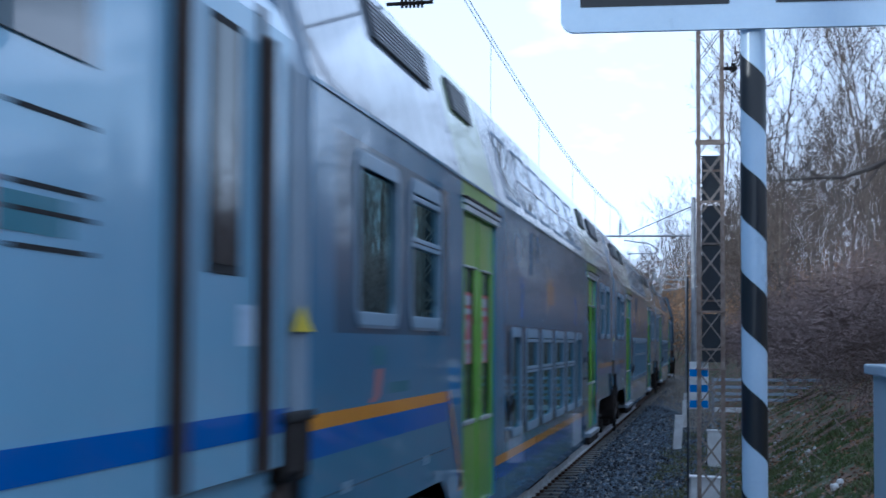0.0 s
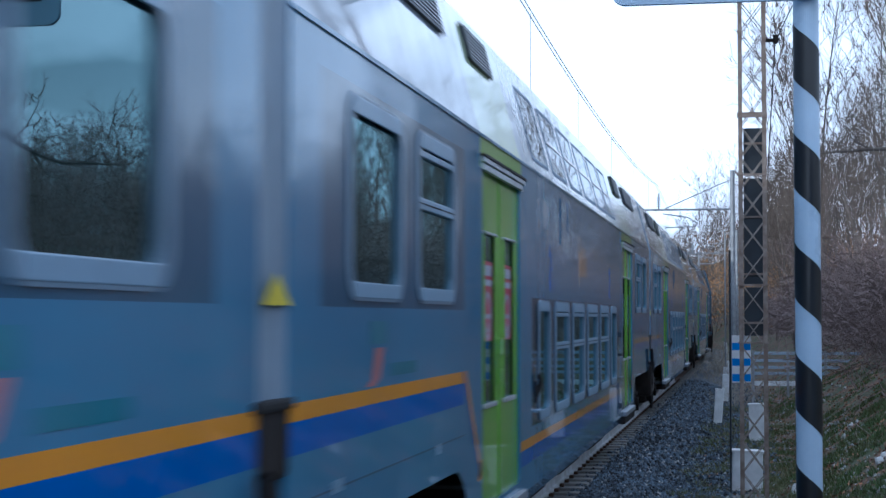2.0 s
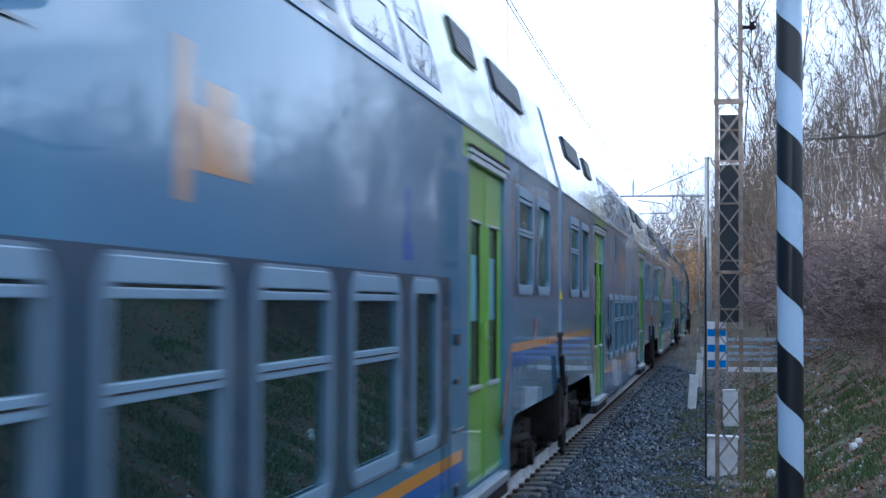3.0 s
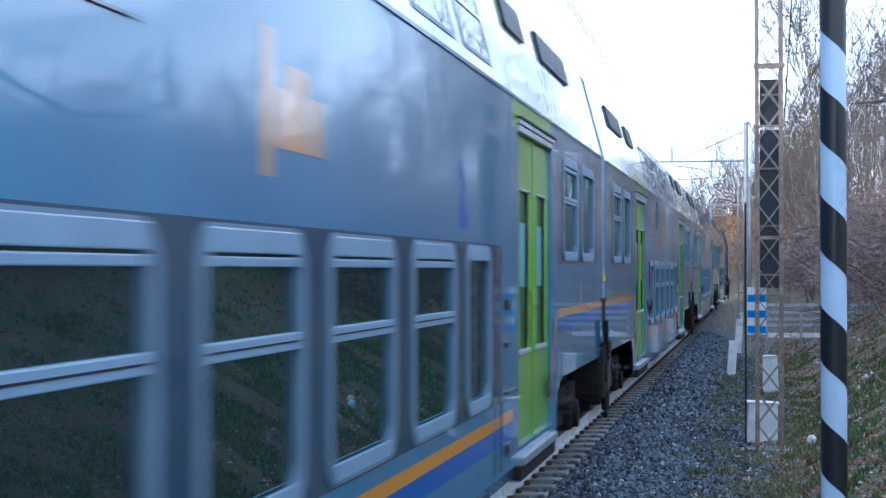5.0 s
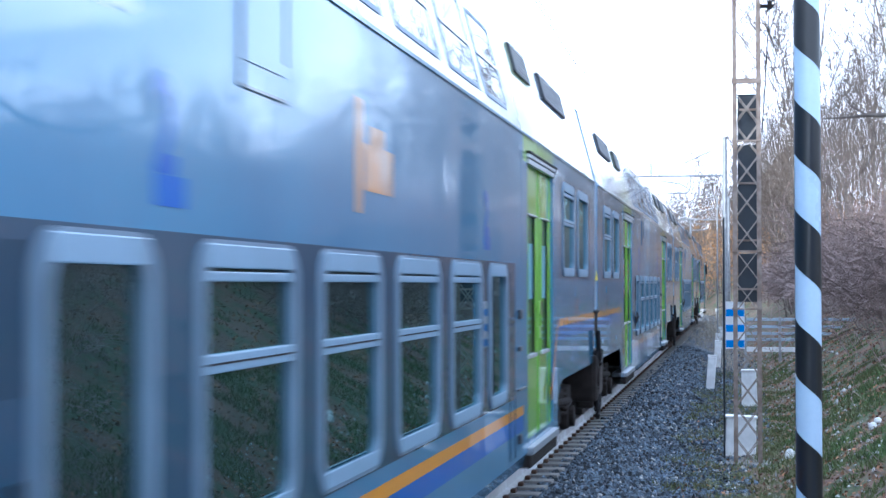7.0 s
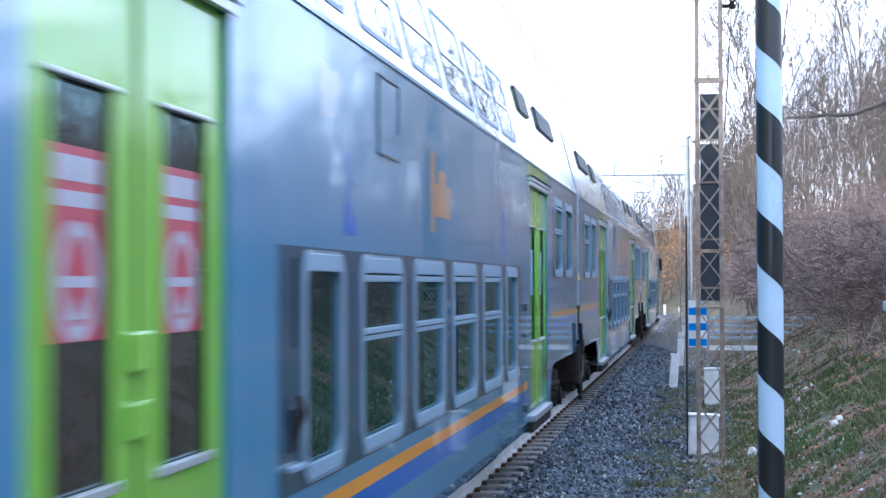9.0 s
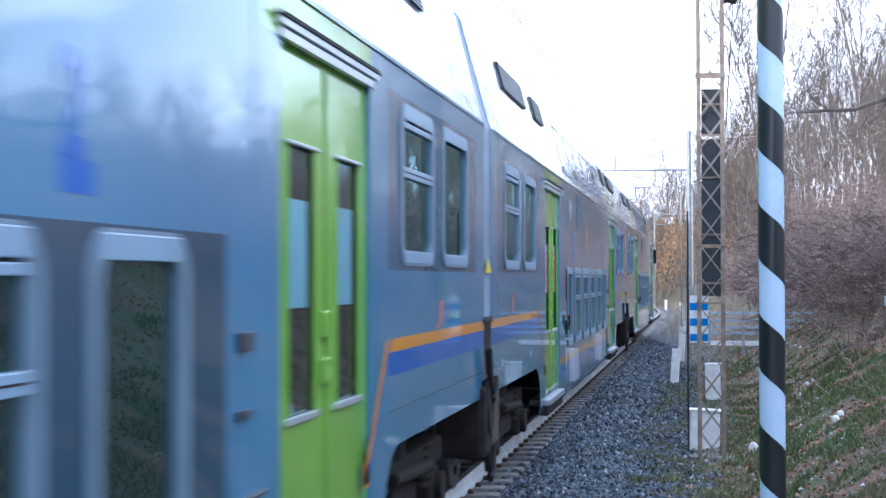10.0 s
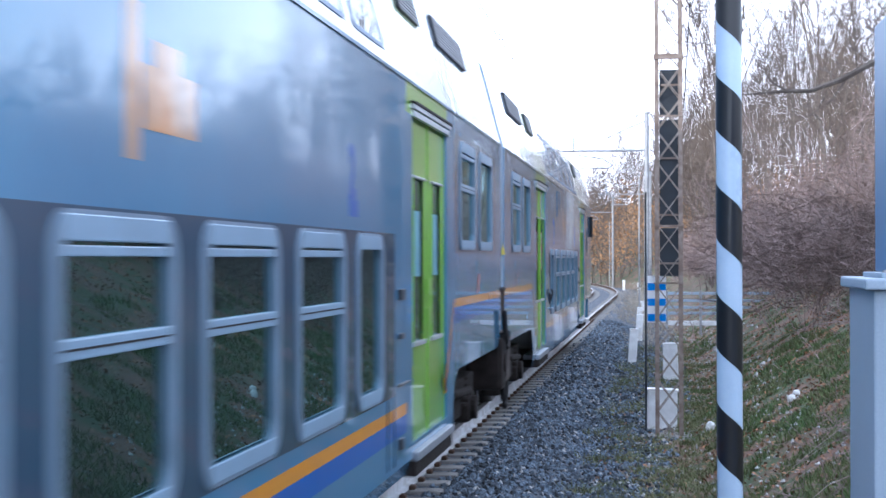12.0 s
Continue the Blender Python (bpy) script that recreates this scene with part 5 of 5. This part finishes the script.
def trees():
    rng = np.random.default_rng(11)
    kinds = []
    for k in range(7):
        tr, cr = Pile(), Pile()
        h = 10.1 + 0.6 * (k % 4)
        stems = 1 + (k % 2 == 0)
        for j in range(stems):
            grow(rng, Vector((0.25 * j, 0.1 * j, -0.4)), Vector((rng.normal(0, 0.07) + 0.12 * j, rng.normal(0, 0.07), 1)), h * (1 - 0.15 * j), 0.068 - 0.015 * j, 0, tr, cr, 3, (22, 6, 4), 0.3, 0.045, 0, 0.0068)
        kinds.append((raw("trunk", tr.v, tr.f, M_BARK, True), raw("crown", cr.v, cr.f, M_TWIG)))
    spots = []
    for _ in range(6000):
        s, u = rng.uniform(27, 190), 5.6 + 26 * rng.random() ** 1.6
        if s < 45 and u < 7.0 or len(spots) >= 205:
            continue
        if all((s - a) ** 2 + (u - b) ** 2 > 1.1 for a, b in spots):
            spots.append((s, u))
    # nearer wood beside and behind the eye, seen in the coach sides
    for _ in range(46):
        spots.append((rng.uniform(-34, 26), rng.uniform(8.5, 20)))
    for _ in range(40):
        spots.append((rng.uniform(120, 235), rng.uniform(-34, -9)))
    for i, (s, u) in enumerate(spots):
        k = i % len(kinds)
        p = beside(s, u, ground_z(s, u))
        sc = rng.uniform(0.82, 1.28) * (0.22 + 0.76 * step01(34, 56, s)) * (1 - 0.5 * step01(10, 15, u) * (1 - step01(75, 110, s)))
        # the wood is low coppice where the bank lies nearest
        if p.x > 0 and p.y > 0 and p.x / p.y > 0.13:
            low = (EYE + 0.125 * math.hypot(p.x, p.y) - p.z) / 10.4
            sc += (min(sc, low * rng.uniform(0.8, 1.1)) - sc) * step01(0.13, 0.165, p.x / p.y)
            if sc < 0.12:
                continue
        th = thing("bare_tree", label=TREE_LABELS[k % 3], category="tree", group="bare trees on the bank")
        part("trunk", kinds[k][0], None, th)
        part("crown", kinds[k][1], None, th, "fine bare twigs")
        th.matrix_basis = pose(p.x, p.y, p.z, rng.normal(0, 3), rng.normal(0, 3), rng.uniform(0, 360)) @ Matrix.Scale(sc, 4)
    # the tree whose limb hangs over the bank beside the sign post
    tr, cr = Pile(), Pile()
    grow(rng, Vector((2.9, 11.6, ground_at(2.9, 11.6) - 0.3)), Vector((0.05, 0, 1)), 5.0, 0.10, 0, tr, cr, 3, (8, 4, 3), 0.3, 0.05)
    limbs = [[(2.95, 11.6, 4.0), (2.2, 11.2, 3.85), (1.5, 11.0, 3.42), (1.18, 11.0, 3.25), (0.98, 11.0, 3.18), (0.83, 11.0, 3.18), (0.70, 11.0, 3.17), (0.50, 11.0, 3.16)],
             [(0.83, 11.0, 3.18), (0.73, 11.0, 3.24), (0.64, 11.0, 3.36), (0.60, 11.0, 3.46)],
             [(1.22, 11.0, 3.27), (1.12, 11.0, 3.12), (0.98, 11.02, 3.02), (0.88, 11.0, 2.99)],
             [(1.5, 11.0, 3.42), (1.36, 11.0, 3.36), (1.25, 10.98, 3.45), (1.17, 11.0, 3.62)]]
    for j, lm in enumerate(limbs):
        pts = [Vector(q) for q in lm]
        r0 = (0.028, 0.008, 0.009, 0.010)[j]
        cr.add(tube(pts, [r0 * (1 - 0.8 * i / (len(pts) - 1)) for i in range(len(pts))], 6))
        for q in pts[2:]:
            for _ in range(3):
                grow(rng, q, Vector(rng.normal(0, 1, 3)), 0.25, 0.003, 2, tr, cr, 3, (0, 0, 3), 0.2, 0.2)
    th = thing("bare_tree", label="bare tree with one limb hanging low over the bank", category="tree", group="bare trees on the bank")
    part("trunk", raw("trunk", tr.v, tr.f, M_BARK, True), None, th)
    part("crown", raw("crown", cr.v, cr.f, M_BARK), None, th, "bare branches and one long drooping limb")


def brush():
    """Thickets of bent stems on the bank."""
    rng = np.random.default_rng(23)
    kinds = []
    for k in range(5):
        pl, tw = Pile(), Pile()
        for _ in range(34):
            b = Vector((rng.normal(0, 0.45), rng.normal(0, 0.45), -0.1))
            w = Vector((b.x * 0.5 + rng.normal(0, 0.35), b.y * 0.5 + rng.normal(0, 0.35), 1))
            grow(rng, b, w, rng.uniform(1.2, 2.4), rng.uniform(0.004, 0.008), 1, pl, tw, 3, (0, 8, 4), -0.25, 0.18, 1, 0.004)
        kinds.append((raw("thicket_core", pl.v, pl.f, M_BRUSH), raw("twig_mass", tw.v, tw.f, M_BRUSH)))
    # pale dry stalks between the track and the posts
    pl, tw = Pile(), Pile()
    dry_rng = np.random.default_rng(5)
    for _ in range(26):
        b = Vector((dry_rng.normal(0, 0.25), dry_rng.normal(0, 0.25), -0.05))
        grow(dry_rng, b, Vector((b.x * 0.8, b.y * 0.8, 1)), dry_rng.uniform(0.6, 1.1), 0.006, 1, pl, tw, 3, (0, 6, 3), -0.2, 0.16, 1, 0.004)
    dry = (raw("thicket_core", pl.v, pl.f, M_DRY), raw("twig_mass", tw.v, tw.f, M_DRY))
    for s, u, k in ((63, 2.15, 0.9), (70, 2.2, 1.15), (77, 2.1, 1.2), (84, 2.3, 1.0), (93, 2.2, 1.1), (47, 2.9, 0.7), (55, 3.1, 0.9)):
        th = thing("dry_bush", label="pale dry leafless bush beside the track", category="shrub", group="dry bushes by the track")
        tagged(part("thicket_core", dry[0], None, th), kind="stuff")
        tagged(part("twig_mass", dry[1], None, th, "fine dry stalks"), kind="stuff")
        th.matrix_basis = Matrix.Translation(beside(s, u, ground_z(s, u))) @ pose(0, 0, 0, 0, 0, s * 31) @ Matrix.Scale(k, 4)
    spots = []
    for _ in range(9000):
        s, u = rng.uniform(9, 120), rng.uniform(5.2, 14.5)
        lo = 7.2 - 1.2 * step01(20, 34, s)
        if u < lo or 30 < s < 58 and u < 6.2 or len(spots) >= 205:
            continue
        if all((s - a) ** 2 + (u - b) ** 2 > (1.0 if s < 50 else 2.2) for a, b in spots):
            spots.append((s, u))
    for i, (s, u) in enumerate(spots):
        p = beside(s, u, ground_z(s, u))
        th = thing("brush_thicket", label="tangled red-brown leafless brush on the bank", category="shrub", group="brush on the bank")
        tagged(part("thicket_core", kinds[i % 5][0], None, th), kind="stuff")
        tagged(part("twig_mass", kinds[i % 5][1], None, th, "fine tangled twigs"), kind="stuff")
        th.matrix_basis = pose(p.x, p.y, p.z, rng.normal(0, 6), rng.normal(0, 6), rng.uniform(0, 360)) @ Matrix.Scale(rng.uniform(0.8, 1.45) * (0.5 + 0.5 * step01(18, 34, s)), 4)


def autumn_woods():
    """Sunlit leafy scrub beyond the curve."""
    rng = np.random.default_rng(47)
    kinds = []
    for k in range(3):
        pl, lf = Pile(), Pile()
        for _ in range(16):
            b = Vector((rng.normal(0, 0.8), rng.normal(0, 0.8), -0.2))
            grow(rng, b, Vector((b.x * 0.3 + rng.normal(0, 0.2), b.y * 0.3 + rng.normal(0, 0.2), 1)), rng.uniform(2.5, 5.5), rng.uniform(0.02, 0.04), 1, pl, pl, 3, (0, 6, 3), 0.1, 0.12, 1, 0.008)
        pick = rng.choice(len(pl.v), 1000)
        for i in pick:
            p = Vector(pl.v[i]) + Vector(rng.normal(0, 0.12, 3))
            if p.z > 0.4:
                r = rng.uniform(0.05, 0.11)
                q = Euler(rng.uniform(0, 6.28, 3)).to_matrix()
                lf.add(([p + q @ Vector(c) * r for c in ((-1, 0, 0), (0, -0.6, 0), (1, 0, 0), (0, 0.6, 0))], [(0, 1, 2), (0, 2, 3)]))
        kinds.append((raw("thicket_core", pl.v, pl.f, M_TWIG), raw("foliage", lf.v, lf.f, M_AUTUMN)))
    spots = [(rng.uniform(118, 215), rng.uniform(3.8, 22)) for _ in range(75)] + [(rng.uniform(150, 240), rng.uniform(-22, -4.5)) for _ in range(35)]
    for i, (s, u) in enumerate(spots):
        p = beside(s, u, ground_z(s, u))
        th = thing("autumn_shrub", label="sunlit shrub with orange-brown leaves on the far bank", category="shrub", group="autumn scrub beyond the curve")
        part("thicket_core", kinds[i % 3][0], None, th)
        part("foliage", kinds[i % 3][1], None, th, "orange-brown leaves")
        th.matrix_basis = pose(p.x, p.y, p.z, 0, 0, rng.uniform(0, 360)) @ Matrix.Scale(rng.uniform(0.8, 1.4), 4)


def scatter():
    """Grass, dead leaves and pale litter on the bank."""
    rng = np.random.default_rng(31)
    V, F = [], []
    for _ in range(150000):
        s, u = 9 + 46 * rng.random() ** 1.5, rng.uniform(3.5, 7.4)
        if noise.noise((s * 1.1, u * 1.5, 9.0)) < -0.06 + (0.3 if u > 6.2 else 0) + 0.25 * step01(26, 40, s) or u < 3.8 and rng.random() < 0.6:
            continue
        p = beside(s, u, ground_z(s, u) - 0.005)
        a, h, w = rng.uniform(0, 6.28), rng.uniform(0.03, 0.11), rng.uniform(0.005, 0.011)
        t = Vector((rng.normal(0, 0.04), rng.normal(0, 0.04), h))
        q = Vector((math.cos(a), math.sin(a), 0)) * w
        o = len(V)
        V += [tuple(p - q), tuple(p + q), tuple(p + t)]
        F.append((o, o + 1, o + 2))
    thing("grass", raw("grass", V, F, M_GRASS), label="short green grass on the lower bank", category="grass", kind="stuff")
    V, F = [], []
    for _ in range(56000):
        s, u = 9 + 60 * rng.random() ** 1.4, rng.uniform(2.5, 9.5)
        if noise.noise((s * 1.1, u * 1.5, 9.0)) > 0.0 and rng.random() < 0.85 or u < 3.8 and rng.random() < 0.6:
            continue
        p = beside(s, u, ground_z(s, u) + rng.uniform(0.0, 0.03))
        q = Euler((rng.normal(0, 0.5), rng.normal(0, 0.5), rng.uniform(0, 6.28))).to_matrix()
        r = rng.uniform(0.016, 0.04)
        o = len(V)
        V += [tuple(p + q @ Vector(c) * r) for c in ((-1, 0, 0), (0, -0.6, 0.15), (1, 0, 0.3), (0, 0.6, 0.15))]
        F += [(o, o + 1, o + 2), (o, o + 2, o + 3)]
    thing("dead_leaves", raw("dead_leaves", V, F, M_DEAD), label="brown dead leaves strewn over the bank", category="leaves", kind="stuff")
    oc = [(1, 0, 0), (-1, 0, 0), (0, 1, 0), (0, -1, 0), (0, 0, 1), (0, 0, -1)]
    of = [(0, 2, 4), (2, 1, 4), (1, 3, 4), (3, 0, 4), (2, 0, 5), (1, 2, 5), (3, 1, 5), (0, 3, 5)]
    V, F = [], []
    for _ in range(4200):
        s, u = 12 + 45 * rng.random(), 1.3 + 3.8 * rng.random() ** 1.3
        r = rng.uniform(0.010, 0.034)
        p = beside(s, u, ground_z(s, u) + r * 0.3)
        o = len(V)
        V += [tuple(p + Vector(c) * r * rng.uniform(0.6, 1.3)) for c in oc]
        F += [tuple(i + o for i in f) for f in of]
    for _ in range(30):
        s, u = rng.uniform(28, 46), rng.normal(5.3, 0.35)
        r = rng.uniform(0.03, 0.08)
        p = beside(s, u, ground_z(s, u) + r * 0.2)
        o = len(V)
        V += [tuple(p + Vector(c) * r * rng.uniform(0.5, 1.3)) for c in oc]
        F += [tuple(i + o for i in f) for f in of]
    thing("pale_stones", raw("pale_stones", V, F, M_PALE), label="pale stones scattered along the foot of the bank", category="stones", kind="stuff")
    for s, u, r in ((21.7, 4.94, 0.055), (22.0, 5.03, 0.045), (23.4, 3.95, 0.07)):
        bm = bmesh.new()
        bmesh.ops.create_icosphere(bm, subdivisions=2, radius=r)
        for v in bm.verts:
            v.co *= 1 + 0.45 * noise.noise(v.co * 14 + Vector((s, 0, 0)))
            v.co.z *= 1.3
        p = beside(s, u, ground_z(s, u) + r * 0.6)
        thing("crumpled_bag", bm, M_LITTER, "crumpled white plastic bag lying on the grass", "litter", m=pose(*p))


def weeds():
    """Low dry and green weeds where the ballast runs out."""
    rng = np.random.default_rng(61)
    V, F = [], []
    for _ in range(460):
        s, u = 13 + 34 * rng.random() ** 1.3, 2.2 + 1.9 * rng.random() ** 0.8
        for _ in range(rng.integers(25, 70)):
            a = rng.uniform(0, 6.28)
            p = beside(s + rng.normal(0, 0.10), u + rng.normal(0, 0.10), ground_z(s, u) - 0.01)
            q = Vector((math.cos(a), math.sin(a), 0)) * rng.uniform(0.004, 0.010)
            t = Vector((rng.normal(0, 0.07), rng.normal(0, 0.07), rng.uniform(0.03, 0.13)))
            o = len(V)
            V += [tuple(p - q), tuple(p + q), tuple(p + t)]
            F.append((o, o + 1, o + 2))
    thing("weeds", raw("weeds", V, F, M_WEED), label="low dry weeds between the ballast and the bank", category="weeds", kind="stuff")


def brambles():
    """Arching pale canes that hang down the near bank."""
    rng = np.random.default_rng(77)
    for x, y, k in ((2.05, 11.2, 0.95), (2.6, 13.2, 1.0), (3.3, 17.0, 1.0)):
        canes, twigs = [], Pile()
        for _ in range(13):
            b = Vector((rng.normal(0.25, 0.25), rng.normal(0, 0.35), -0.1))
            d = Vector((rng.uniform(-0.75, 0.1), rng.normal(0, 0.35), 1)).normalized()
            pts, n = [b], 12
            step = rng.uniform(1.5, 2.6) / n
            for i in range(n):
                d = (d + Vector((rng.normal(-0.03, 0.06), rng.normal(0, 0.06), -0.19))).normalized()
                pts.append(pts[-1] + d * step)
            canes.append(tube(pts, [0.0052 * (1 - 0.75 * i / n) for i in range(n + 1)], 5))
            for i in range(2, n):
                for _ in range(2):
                    grow(rng, pts[i], Vector(rng.normal(0, 1, 3)), 0.3, 0.003, 2, twigs, twigs, 3, (0, 0, 3), -0.1, 0.2, 0, 0.002)
        th = thing("bramble", label="arching pale leafless bramble hanging down the bank", category="shrub", group="brambles on the bank")
        for v, f in canes:
            part("cane", raw("cane", v, f, M_CANE, True), None, th)
        tagged(part("twig_mass", raw("twig_mass", twigs.v, twigs.f, M_BRUSH), None, th), kind="stuff")
        th.matrix_basis = pose(x, y, ground_at(x, y)) @ Matrix.Scale(k, 4)


striped_post()
lattice_mast()
chequer_sign()
white_boxes()
line_posts()
rail_fence()
cabinets()
far_masts()
wires()
trees()
brush()
autumn_woods()
scatter()
weeds()
brambles()


# ---------- what moves ----------
def lead(t):
    """Where the first coach's near end stands along the line at t seconds."""
    return 7.846 - 14.0857 * t + 0.0895 * t * t + 0.01118 * t ** 3 - 0.000475 * t ** 4


def on_line(s0, a, b):
    """Pose of a vehicle whose end stands at s0, with bogies a and b metres along."""
    p, q = beside(s0 + a, 0), beside(s0 + b, 0)
    d = (q - p).normalized()
    o = p - d * a
    return pose(o.x, o.y, 0, 0, 0, math.degrees(math.atan2(-d.x, d.y)))


def motions():
    times = [i * 0.5 for i in range(25)]
    for i, c in enumerate(CARS):
        walk(c, [(t, on_line(lead(t) + i * PITCH, 3.0, 23.4)) for t in times])
    walk(LOCO, [(t, on_line(lead(t) + 0.1, -12.3, -3.4)) for t in times])
    # wheels roll without slip
    for car, axles in AXLE_OF.items():
        for ax in axles:
            y = ax.matrix_basis.translation.y
            walk(ax, [(k / 30, pose(0, y, 0.46, math.degrees((lead(0) - lead(k / 30)) / 0.46) % 360, 0, 0)) for k in range(361)])


motions()
